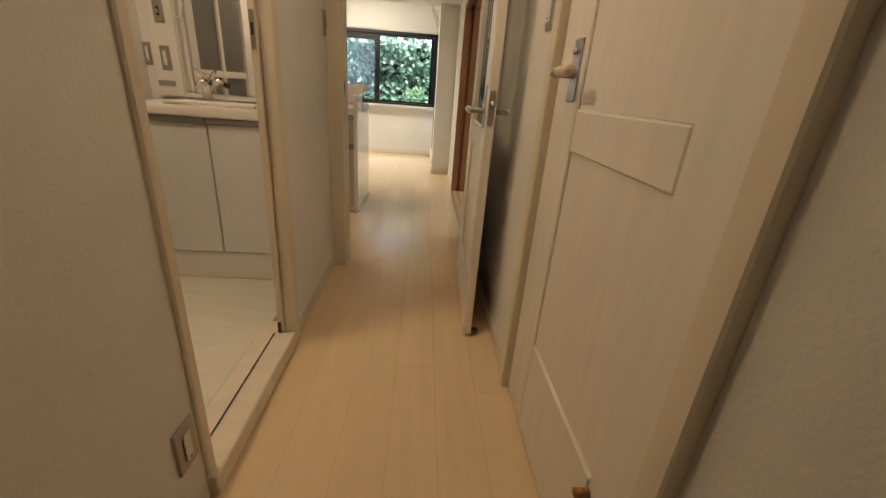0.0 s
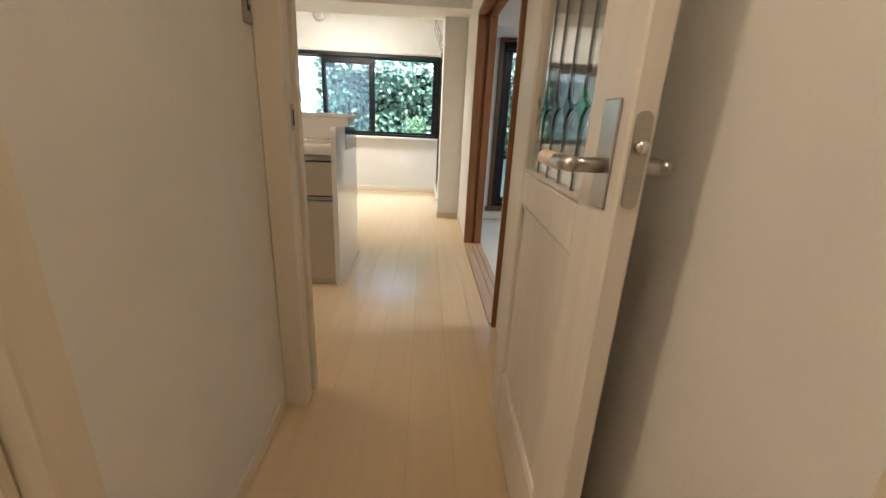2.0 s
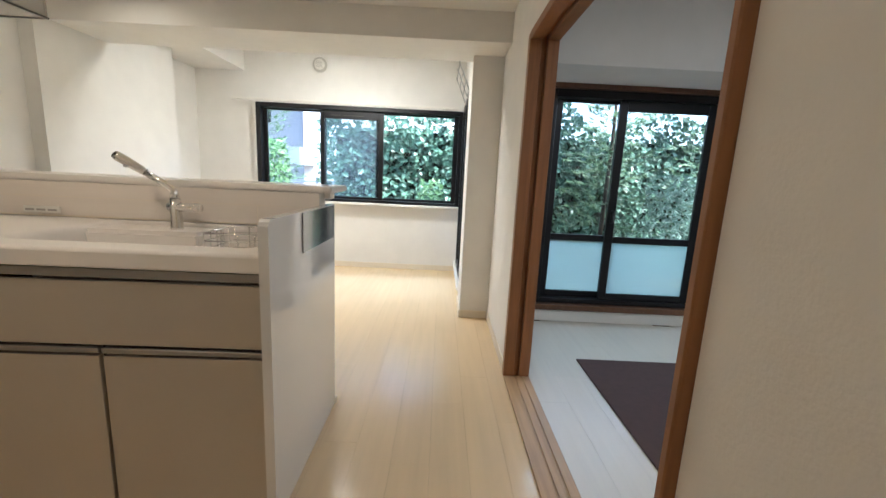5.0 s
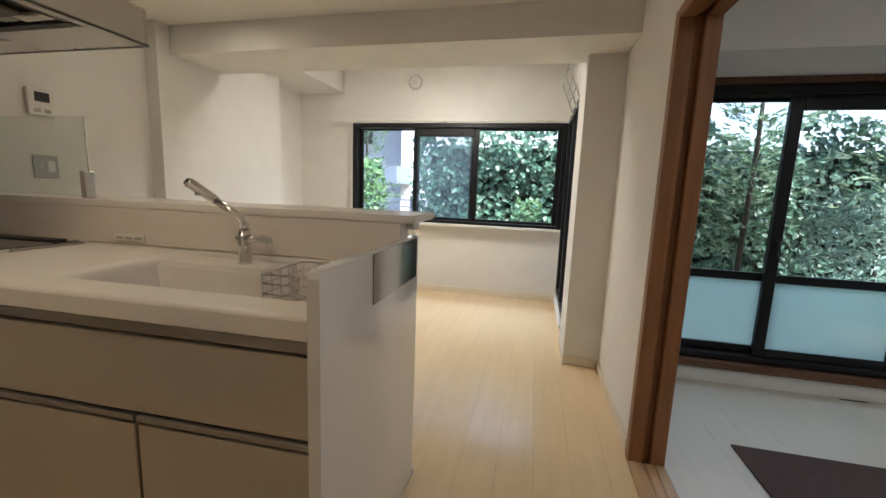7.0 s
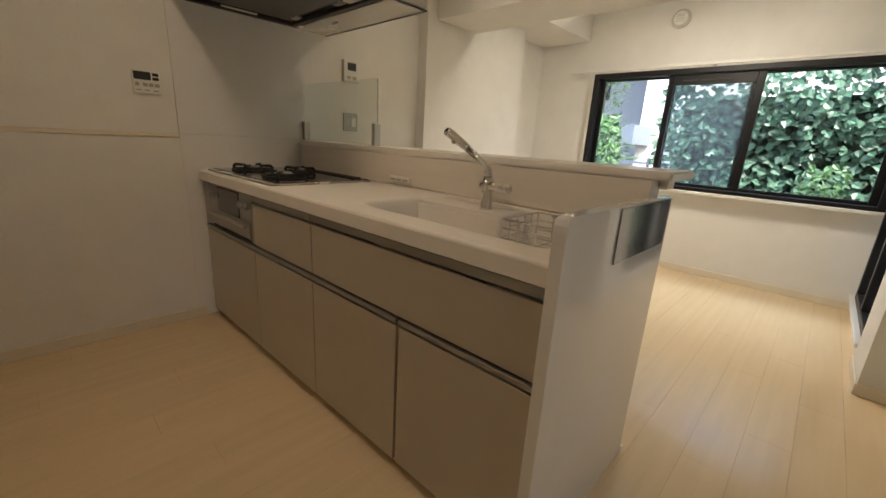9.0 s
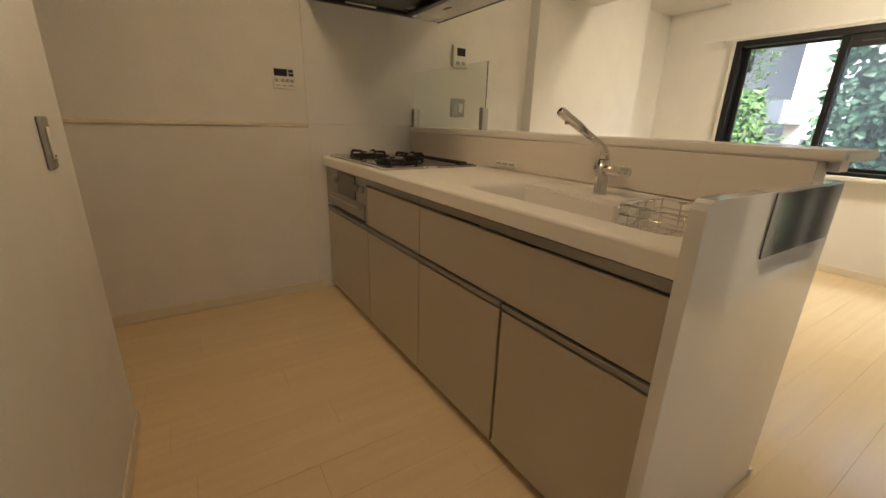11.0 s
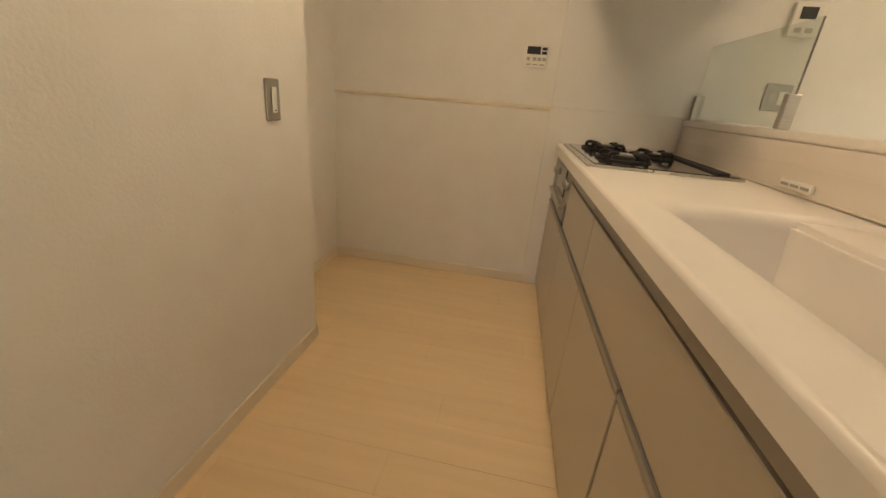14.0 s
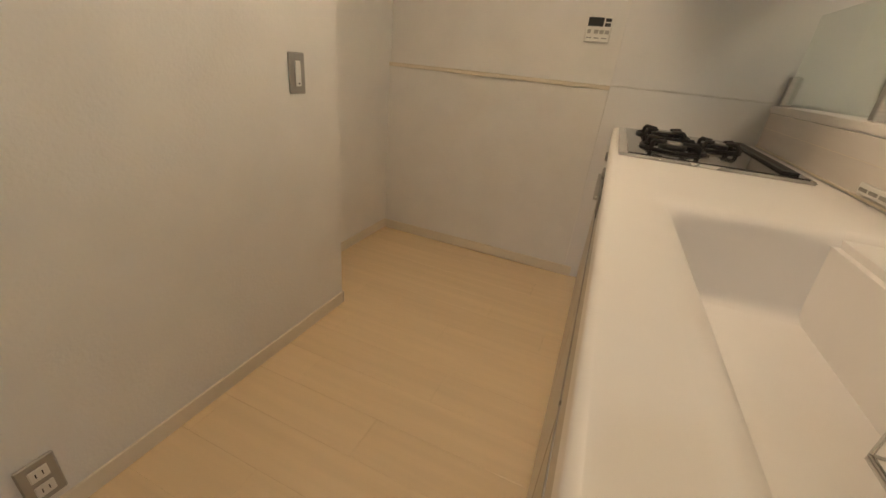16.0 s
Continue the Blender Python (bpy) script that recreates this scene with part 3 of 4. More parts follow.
    box("lock_plate", (ox + T + 0.0002, ox + T + 0.004, yy - 0.028, yy + 0.028, 0.905, 1.055), M_STEEL, d, "brushed steel lock plate", 0.002)
    lever(d, (ox - 0.004, yy, 0.965), (-1, 0, 0), (0, 1, 0), 0)
    lever(d, (ox + T + 0.004, yy, 0.965), (1, 0, 0), (0, 1, 0), 0)
    e = oy - W
    bm = bmesh.new()
    loops = []
    for yy2 in (e - 0.0025, e - 0.0002):
        loops.append([bm.verts.new((ox + 0.018 + 0.011 * math.cos(a), yy2, (1.028 if a < math.pi else 0.925) + 0.011 * math.sin(a))) for a in (math.tau * (k + 0.5) / 24 for k in range(24))])
    bm.faces.new(loops[0]), bm.faces.new(loops[1])
    for k in range(24):
        bm.faces.new((loops[0][k], loops[0][(k + 1) % 24], loops[1][(k + 1) % 24], loops[1][k]))
    part("edge_plate", bm, M_STEEL, d, "steel latch plate on the door edge")
    tube("latch_bolt", [(ox + 0.018, e - 0.002, 0.995), (ox + 0.018, e - 0.012, 0.995)], 0.008, M_CHROME, d)
    box("door_stop", (ox + T + 0.001, ox + T + 0.03, e + 0.005, e + 0.035, 0.012, 0.03), M_GAP, d, "small dark door catch", 0.003)
    d.rotation_euler = (0, 0, radians(-2.4))
    return d


def hall_door():
    d = thing("door_2", (0.525, 1.16, 0), "closed white panelled door with pale lever", "door", kind="structure")
    x, T = 0.522, 0.036
    spec = [("stile", 0.008, 0.15, 0.01, 2.005, 0, M_DOOR), ("stile", 0.60, 0.782, 0.01, 2.005, 0, M_DOOR), ("rail", 0.1505, 0.5995, 0.01, 0.325, 0, M_DOOR),
            ("rail", 0.1505, 0.5995, 0.905, 1.005, 0, M_DOOR), ("rail", 0.1505, 0.5995, 1.85, 2.005, 0, M_DOOR),
            ("panel", 0.151, 0.599, 0.326, 0.904, 0.007, M_DOOR), ("panel", 0.151, 0.599, 1.006, 1.849, 0.007, M_DOOR)]
    panel_leaf(d, (0, 1, 0), (-1, 0, 0), (x, 1.16, 0), spec, T)
    box("lock_plate", (x - 0.004, x - 0.0002, 1.785, 1.842, 1.02, 1.165), M_STEEL, d, "brushed steel lock plate", 0.002)
    lever(d, (x - 0.004, 1.815, 1.085), (-1, 0, 0), (0, -1, 0), 0)
    ring("thumb_turn", (x - 0.004, 1.814, 1.135), (-1, 0, 0), 0.008, M_CHROME, 0.01, d)
    tube("hinge", [(x - 0.006, 1.168, 0.24), (x - 0.006, 1.168, 0.34)], 0.008, M_STEEL, d, "steel hinge")
    tube("door_catch", [(x, 1.30, 0.30), (x - 0.03, 1.30, 0.30)], 0.010, M_BROWN, d, "brown rubber stop")


living_door()
hall_door()


def plate(name, c, out, along, w, h, label, kind_="rocker", group=""):
    """A wall plate with its rocker or sockets. c is its middle on the wall."""
    c, out, along = Vector(c), Vector(out), Vector(along)
    up = Vector((0, 0, 1))
    p = thing(name, c - up * h / 2, label, "outlet" if "outlet" in name else "switch", group)

    def slab(nm, m, wa, ha, d0, d1, du=0.0, dv=0.0, bevel=0.002):
        a = c + along * (du - wa / 2) + up * (dv - ha / 2) + out * d0
        b = c + along * (du + wa / 2) + up * (dv + ha / 2) + out * d1
        return box(nm, (min(a.x, b.x), max(a.x, b.x), min(a.y, b.y), max(a.y, b.y), min(a.z, b.z), max(a.z, b.z)), m, p, bevel=bevel)

    slab("cover_plate", M_SWITCH, w, h, 0.0, 0.008, bevel=0.003)
    if kind_ == "rocker":
        slab("rocker", M_WHITEPL, w * 0.34, h * 0.62, 0.0085, 0.013)
        slab("indicator", M_SCREEN, w * 0.1, h * 0.03, 0.0132, 0.0142, dv=-h * 0.24, bevel=0)
    elif kind_ == "double":
        slab("rocker", M_WHITEPL, w * 0.3, h * 0.5, 0.0085, 0.013, du=w * 0.18)
        slab("socket", M_STEEL, w * 0.26, h * 0.3, 0.0085, 0.011, du=-w * 0.2)
    elif kind_ == "pull":
        slab("recess", M_GAP, w * 0.32, h * 0.42, 0.0082, 0.0092, bevel=0)
        slab("catch", M_STEEL, w * 0.2, h * 0.2, 0.0094, 0.014)
    elif kind_ == "outlet":
        for s in (-0.2, 0.2):
            f = slab("socket", M_WHITEPL, w * 0.5, h * 0.28, 0.0085, 0.011, dv=s * h)
            for u in (-0.09, 0.09):
                slab("slot", M_GAP, w * 0.03, h * 0.1, 0.0112, 0.0118, du=u * w, dv=s * h, bevel=0)
    return p


plate("outlet_plate", (-0.35, 1.449, 0.236), (1, 0, 0), (0, 1, 0), 0.072, 0.12, "silver wall plate low on the hall wall", "rocker")
plate("pull_plate", (-0.35, 2.945, 1.285), (1, 0, 0), (0, 1, 0), 0.045, 0.11, "steel latch plate on the door frame", "pull")
plate("light_switch", (0.52, 2.10, 1.275), (-1, 0, 0), (0, 1, 0), 0.072, 0.12, "silver light switch beside the hall door")
plate("light_switch", (-1.385, 3.05, 0.988), (0, 1, 0), (1, 0, 0), 0.070, 0.122, "silver light switch on the kitchen wall")
plate("outlet_plate", (-0.505, 3.05, 0.14), (0, 1, 0), (1, 0, 0), 0.070, 0.12, "silver double outlet above the baseboard", "outlet")
plate("outlet_plate", (-2.525, 4.985, 1.16), (1, 0, 0), (0, 1, 0), 0.115, 0.12, "silver plate with socket and rocker", "double")
box("strike_plate", (-0.2718, -0.2695, 3.005, 3.032, 0.965, 1.04), M_STEEL, None, bevel=0.001)
tagged(bpy.data.objects["strike_plate"], "small steel strike plate in the door frame", "latch")
box("strike_hole", (-0.2692, -0.2685, 3.012, 3.026, 0.98, 1.025), M_GAP, bpy.data.objects["strike_plate"])


# ---- washroom ----
def vanity():
    v = thing("vanity_unit", (-0.83, 2.76, 0.055), "white washbasin cabinet with steel edge rail", "vanity")
    box("carcass", (-1.135, -0.395, 2.64, 2.925, 0.06, 0.84), M_WHITEPL, v)
    for x0, x1 in ((-1.135, -0.803), (-0.797, -0.395)):
        dd = box("door", (x0, x1, 2.62, 2.638, 0.205, 0.815), M_PANEL, v, "glossy white cabinet door", 0.003)
        box("handle", (x0 + 0.002, x1 - 0.002, 2.605, 2.637, 0.818, 0.84), M_STEEL, dd, "steel edge rail", 0.003)
    box("kick_board", (-1.135, -0.395, 2.63, 2.639, 0.058, 0.20), M_WHITEPL, v, bevel=0.001)
    bm = bmesh.new()
    add_box(bm, -1.16, -0.393, 2.595, 2.925, 0.842, 0.887, 0.008, 2)
    part("basin_top", bm, M_COUNTER, v, "white basin top")
    bm = bmesh.new()
    add_box(bm, -1.0, -0.6, 2.66, 2.86, 0.8875, 0.90, 0.006, 2)
    part("basin_rim", bm, M_COUNTER, v)
    tube("basin_tap", [(-0.90, 2.87, 0.888), (-0.90, 2.87, 0.96), (-0.89, 2.83, 0.985), (-0.88, 2.74, 0.965)], [0.022, 0.020, 0.016, 0.013], M_CHROME, v, "chrome basin tap")
    tube("tap_lever", [(-0.90, 2.87, 0.965), (-0.90, 2.855, 1.01), (-0.905, 2.80, 1.035)], [0.018, 0.014, 0.006], M_CHROME, v)
    m = thing("mirror_cabinet", (-0.8, 2.92, 0.90), "white mirror cabinet above the washbasin", "mirror")
    box("side_panel", (-1.145, -1.025, 2.90, 2.928, 0.905, 1.95), M_WHITEPL, m, "white panel with switches", 0.003)
    box("mirror", (-1.01, -0.395, 2.895, 2.899, 0.93, 1.95), M_MIRROR, m, "tall mirror")
    box("backing", (-1.02, -0.393, 2.90, 2.927, 0.905, 1.955), M_WHITEPL, m)
    for zz, hh in ((1.075, 0.085), (1.27, 0.07)):
        plate("light_switch", (-1.085, 2.90, zz), (0, -1, 0), (1, 0, 0), 0.045, hh + 0.02, "silver switch on the mirror cabinet", "rocker" if zz < 1.2 else "pull")
    box("label_strip", (-1.14, -1.06, 2.898, 2.8995, 0.95, 0.975), M_SWITCH, m)
    plate("light_switch", (-1.183, 2.93, 1.09), (0, -1, 0), (1, 0, 0), 0.034, 0.10, "silver switch on the washroom wall")
    tube("cable", [(-1.06, 2.895, 1.31), (-1.03, 2.88, 1.26), (-0.99, 2.885, 1.25), (-0.97, 2.89, 1.30), (-1.0, 2.89, 1.38)], 0.003, M_WHITEPL, m, "thin white cord", seg=6)


vanity()
bd = thing("door_3", (-1.215, 2.15, 0.055), "grey-paned white folding bathroom door", "door", kind="structure")
boxes("door_frame", [(-1.235, -1.18, 2.48, 2.54, 0.14, 1.95), (-1.235, -1.18, 1.76, 1.82, 0.14, 1.95), (-1.235, -1.18, 1.82, 2.48, 1.89, 1.95), (-1.22, -1.185, 2.135, 2.175, 0.2, 1.889), (-1.22, -1.185, 2.445, 2.479, 0.2, 1.889)], M_WHITEPL, bd, "white plastic frame", 0.006)
box("door_sill", (-1.255, -1.135, 1.76, 2.54, 0.056, 0.138), M_WHITEPL, bd, "white raised door sill", 0.006)
for a, b in ((1.821, 2.134), (2.176, 2.444)):
    box("bath_pane", (-1.21, -1.20, a, b, 0.2, 1.0), M_BATH, bd, "grey textured pane")
    box("bath_pane", (-1.21, -1.20, a, b, 1.04, 1.888), M_BATH, bd, "grey textured pane")
    box("cross_rail", (-1.215, -1.19, a, b, 1.001, 1.039), M_WHITEPL, bd, bevel=0.003)
    box("cross_rail", (-1.215, -1.19, a, b, 0.142, 0.199), M_WHITEPL, bd, bevel=0.003)
bd.location += Vector((0.05, 0.04, 0))
sd = thing("door_4", (-0.43, 2.3, 0.07), "white sliding washroom door pushed into its pocket", "door", kind="structure")
box("leaf", (-0.388, -0.366, 2.144, 2.151, 0.074, 1.985), M_TRIM, sd, bevel=0.002)
box("pull_slot", (-0.384, -0.370, 2.140, 2.1435, 1.10, 1.21), M_STEEL, sd, "steel edge pull", 0.001)
box("pull_recess", (-0.381, -0.373, 2.1385, 2.1398, 1.14, 1.175), M_GAP, sd)
box("bumper", (-0.386, -0.374, 2.138, 2.1435, 0.075, 0.12), M_GAP, sd, "black rubber bumper")
# made-up dark leaf out of view, there for the mirror to reflect
dk = thing("door_5", (-0.85, 0.90, 0.055), "dark brown board, unseen, added to darken the mirror's reflection", "door", kind="structure")
box("leaf", (-1.24, -0.50, 0.902, 0.925, 0.06, 2.0), M_DARKDOOR, dk, bevel=0.003)


# ---- kitchen ----
XS = (-2.488, -1.868, -1.358, -0.871, -0.402)
CF = 4.07


def cabinet(name, x0, x1, label, doors, drawers):
    c = thing(name, ((x0 + x1) / 2, 4.36, 0), label, "cabinet", "kitchen base units")
    box("body", (x0 + 0.001, x1 - 0.001, CF + 0.022, 4.64, 0.052, 0.794 if drawers and x1 < -1 else 0.56), M_GAP, c)
    box("kick_board", (x0 + 0.001, x1 - 0.001, CF + 0.035, CF + 0.05, 0.0, 0.05), M_BASE, c)
    for a, b in doors:
        d = box("door", (a + 0.0025, b - 0.0025, CF, CF + 0.02, 0.042, 0.532), M_CAB, c, "", 0.002)
        boxes("handle", [(a + 0.002, b - 0.002, CF - 0.002, CF + 0.004, 0.541, 0.556), (a + 0.002, b - 0.002, CF + 0.004, CF + 0.02, 0.549, 0.556)], M_RAIL, d, "aluminium edge rail", 0.001)
    if drawers:
        box("rail_channel", (x0 + 0.002, x1 - 0.002, CF + 0.012, CF + 0.0215, 0.7935, 0.7965), M_RAIL, c, "aluminium channel below the worktop")
    for a, b in drawers:
        d = box("drawer", (a + 0.0025, b - 0.0025, CF, CF + 0.02, 0.566, 0.757), M_CAB, c, "", 0.002)
        boxes("handle", [(a + 0.002, b - 0.002, CF - 0.002, CF + 0.004, 0.767, 0.793), (a + 0.002, b - 0.002, CF + 0.004, CF + 0.02, 0.786, 0.793)], M_RAIL, d, "aluminium edge rail", 0.001)
    return c


cabinet("kitchen_cabinet", XS[0], XS[1], "greige base cabinet below the grill", [(XS[0], XS[1])], [])
cabinet("kitchen_cabinet", XS[1], XS[2], "greige base cabinet with drawer", [(XS[1], XS[2])], [(XS[1], XS[2])])
cabinet("kitchen_cabinet", XS[2], XS[4], "wide greige sink cabinet with two doors", [(XS[2], XS[3] - 0.003), (XS[3] + 0.003, XS[4])], [(XS[2], XS[4])])


def grill():
    x0, x1 = -2.40, XS[1] - 0.003
    g = thing("fish_grill", ((x0 + x1) / 2, 4.2, 0.562), "silver built-in gas grill with dials", "grill")
    box("body", (XS[0] + 0.002, x1, CF + 0.02, 4.5, 0.562, 0.795), M_GAP, g)
    box("filler", (XS[0] + 0.001, x0 - 0.002, CF + 0.002, CF + 0.0195, 0.566, 0.795), M_RAIL, g, "", 0.001)
    box("fascia", (x0, x1, CF + 0.002, CF + 0.0195, 0.566, 0.795), M_GRILL, g, "silver fascia", 0.002)
    box("window", (x0 + 0.125, x1 - 0.14, CF - 0.004, CF + 0.0015, 0.664, 0.785), M_CKGLASS, g, "dark grill window", 0.002)
    box("grill_door", (x0 + 0.03, x1 - 0.02, CF - 0.008, CF + 0.0015, 0.585, 0.66), M_GRILL, g, "silver grill drawer front", 0.003)
    box("grill_handle", (x0 + 0.05, x1 - 0.04, CF - 0.028, CF - 0.0085, 0.635, 0.65), M_STEEL, g, "", 0.004)
    for u in (0.035, 0.095):
        ring("dial", (x0 + u, CF + 0.0015, 0.735), (0, -1, 0), 0.017, M_RAIL, 0.02, g, "silver dial")
    for u in (0.045, 0.105):
        ring("dial", (x1 - u, CF + 0.0015, 0.735), (0, -1, 0), 0.017, M_RAIL, 0.02, g, "silver dial")
    box("slot", (x0 + 0.03, x1 - 0.02, CF - 0.002, CF + 0.0015, 0.570, 0.578), M_GAP, g)


grill()


def worktop():
    w = thing("worktop", (-1.44, 4.34, 0.81), "white solid-surface worktop with moulded sink", "worktop")
    z0, z1 = 0.797, 0.852
    X0, X1, Y0, Y1 = -2.498, -0.392, 4.056, 4.648
    sx0, sx1, sy0, sy1 = -1.25, -0.45, 4.145, 4.636
    bm = bmesh.new()

    def loop(x0, x1, y0, y1, z, r, n=6):
        out = []
        for cx, cy, a0 in ((x1 - r, y1 - r, 0), (x0 + r, y1 - r, 90), (x0 + r, y0 + r, 180), (x1 - r, y0 + r, 270)):
            for i in range(n + 1):
                a = radians(a0 + 90 * i / n)
                out.append(bm.verts.new((cx + r * math.cos(a), cy + r * math.sin(a), z)))
        return out

    def bridge(a, b):
        for i in range(len(a)):
            bm.faces.new((a[i], a[(i + 1) % len(a)], b[(i + 1) % len(b)], b[i]))

    rings = [loop(X0, X1, Y0 + 0.004, Y1, z0, 0.003), loop(X0, X1, Y0, Y1, z0 + 0.004, 0.003), loop(X0, X1, Y0, Y1, z1 - 0.011, 0.003), loop(X0, X1, Y0 + 0.0032, Y1, z1 - 0.0032, 0.003), loop(X0, X1, Y0 + 0.011, Y1, z1, 0.003),
             loop(sx0, sx1, sy0, sy1, z1, 0.05), loop(sx0 + 0.012, sx1 - 0.006, sy0 + 0.014, sy1 - 0.002, z1 - 0.002, 0.05), loop(sx0 + 0.022, sx1 - 0.010, sy0 + 0.030, sy1 - 0.003, z1 - 0.007, 0.05),
             loop(sx0 + 0.030, sx1 - 0.013, sy0 + 0.042, sy1 - 0.004, z1 - 0.018, 0.05), loop(sx0 + 0.036, sx1 - 0.016, sy0 + 0.050, sy1 - 0.006, z1 - 0.036, 0.05), loop(sx0 + 0.050, sx1 - 0.022, sy0 + 0.066, sy1 - 0.02, z1 - 0.155, 0.06),
             loop(sx0 + 0.058, sx1 - 0.03, sy0 + 0.074, sy1 - 0.03, z1 - 0.172, 0.06), loop(sx0 + 0.080, sx1 - 0.05, sy0 + 0.095, sy1 - 0.05, z1 - 0.182, 0.06)]
    for a, b in zip(rings, rings[1:]):
        bridge(a, b)
    bm.faces.new(rings[-1])
    part("top_with_basin", bm, M_COUNTER, w, smooth=False)
    for p in w.children[0].data.polygons:
        p.use_smooth = 0.03 < abs(p.normal.z) < 0.999
    bm = bmesh.new()
    add_box(bm, -1.236, -0.80, 4.468, 4.632, 0.655, 0.838, 0.014, 4)
    part("tap_ledge", bm, M_COUNTER, w, "moulded ledge under the tap")
    for p in w.children[1].data.polygons:
        p.use_smooth = max(abs(c) for c in p.normal) < 0.995
    ring("drain", (-0.60, 4.42, 0.668), (0, 0, 1), 0.055, M_STEEL, 0.006, w, "steel drain cover")


worktop()


def faucet():
    f = thing("kitchen_faucet", (-0.93, 4.55, 0.85), "chrome pull-out kitchen mixer tap", "faucet")
    tube("body", [(-0.93, 4.55, 0.8375), (-0.93, 4.55, 0.845), (-0.93, 4.55, 0.90), (-0.93, 4.55, 0.955)], [0.025, 0.023, 0.020, 0.020], M_CHROME, f, seg=20)
    tube("valve", [(-0.955, 4.55, 0.925), (-0.85, 4.545, 0.925)], [0.017, 0.017], M_CHROME, f, seg=18)
    tube("lever", [(-0.85, 4.545, 0.925), (-0.845, 4.545, 0.925), (-0.83, 4.54, 0.925)], [0.019, 0.019, 0.015], M_CHROME, f, seg=18)
    tube("spout", [(-0.93, 4.55, 0.956), (-0.931, 4.55, 0.978), (-0.938, 4.548, 0.993), (-0.955, 4.545, 1.007), (-1.02, 4.53, 1.053)], [0.017, 0.015, 0.013, 0.012, 0.013], M_CHROME, f, seg=16)
    tube("shower_head", [(-1.02, 4.53, 1.053), (-1.035, 4.528, 1.063), (-1.100, 4.515, 1.105), (-1.112, 4.512, 1.112)], [0.014, 0.0155, 0.018, 0.017], M_CHROME, f, "chrome pull-out spray head", seg=16)
    tube("nozzle", [(-1.1115, 4.512, 1.1117), (-1.116, 4.511, 1.1148)], 0.013, M_GAP, f, "dark nozzle", seg=16)
    box("spray_button", (-1.085, -1.065, 4.505, 4.525, 1.068, 1.080), M_STEEL, f, "", 0.003)


faucet()


def wire_basket():
    b = thing("wire_basket", (-0.62, 4.36, 0.80), "steel wire drying basket hooked in the sink", "basket")
    x0, x1, y0, y1 = -0.705, -0.475, 4.33, 4.545
    for k, z in enumerate((0.775, 0.805, 0.835, 0.862)):
        tube("wire", [(x0, y0, z), (x1, y0, z), (x1, y1, z), (x0, y1, z), (x0, y0, z)], 0.0024 if k < 3 else 0.0035, M_CHROME, b, seg=6)
    for i in range(6):
        y = y0 + (y1 - y0) * i / 5
        tube("wire", [(x0, y, 0.862), (x0, y, 0.77), (x1, y, 0.77), (x1, y, 0.862)], 0.0022, M_CHROME, b, seg=6)
    for i in range(1, 4):
        x = x0 + (x1 - x0) * i / 4
        tube("wire", [(x, y0, 0.862), (x, y0, 0.77), (x, y1, 0.77), (x, y1, 0.862)], 0.0022, M_CHROME, b, seg=6)
    for x in (x0 + 0.05, x1 - 0.05):
        box("hook", (x, x + 0.02, y1 - 0.002, y1 + 0.055, 0.854, 0.858), M_CHROME, b)


wire_basket()


def cooktop():
    c = thing("gas_cooktop", (-2.02, 4.30, 0.852), "dark glass gas cooktop with black pan supports", "cooktop")
    x0, x1, y0, y1 = -2.43, -1.69, 4.078, 4.60
    bm = bmesh.new()
    add_box(bm, x0, x1, y0, y1, 0.8525, 0.862, 0.004, 2)
    part("rim", bm, M_HOODSTEEL, c, "silver rim")
    box("glass_top", (x0 + 0.014, x1 - 0.014, y0 + 0.03, y1 - 0.014, 0.8622, 0.8655), M_CKGLASS, c, "dark glass plate", 0.001)
    box("exhaust_grille", (x0 + 0.05, x1 - 0.05, y1 - 0.075, y1 - 0.03, 0.8657, 0.872), M_IRON, c, "black exhaust cover", 0.002)
    boxes("exhaust_slot", [(x0 + 0.06 + 0.05 * k, x0 + 0.10 + 0.05 * k, y1 - 0.06, y1 - 0.045, 0.8721, 0.8726) for k in range(12)], M_GAP, c)
    for bx, by, r in ((-2.26, 4.25, 0.10), (-1.90, 4.25, 0.10), (-2.08, 4.42, 0.075)):
        bn = ring("burner", (bx, by, 0.8657), (0, 0, 1), r * 0.45, M_IRON, 0.016, c, "black burner")
        ring("burner_cap", (bx, by, 0.882), (0, 0, 1), r * 0.32, M_STEEL, 0.008, bn)
        bm = bmesh.new()
        n = 24
        for rr, zz in ((r, 0.870),):
            pts = [(bx + rr * math.cos(k * math.tau / n), by + rr * math.sin(k * math.tau / n), zz) for k in range(n + 1)]
            tube("", pts, 0.005, None, bm=bm, seg=6, link=False)
        sup = part("pan_support", bm, M_IRON, c, "black cast-iron pan support")
        for k in range(4):
            a = math.tau * (k + 0.5) / 4
            ca, sa = math.cos(a), math.sin(a)
            tube("prong", [(bx + ca * r, by + sa * r, 0.868), (bx + ca * r, by + sa * r, 0.886), (bx + ca * r * 0.93, by + sa * r * 0.93, 0.892), (bx + ca * r * 0.4, by + sa * r * 0.4, 0.892)], [0.008, 0.008, 0.008, 0.006], M_IRON, sup, seg=6)


cooktop()

splash = thing("counter_wall", (-1.45, 4.70, 0), "low wall behind the worktop with pale panel", "wall", kind="structure")
box("core", (-2.50, -0.402, 4.662, 4.745, 0, 0.998), M_WALL, splash)
box("splash_panel", (-2.49, -0.402, 4.652, 4.661, 0.853, 0.9975), M_SPLASH, splash, "pale stone-look splash panel", 0.001)
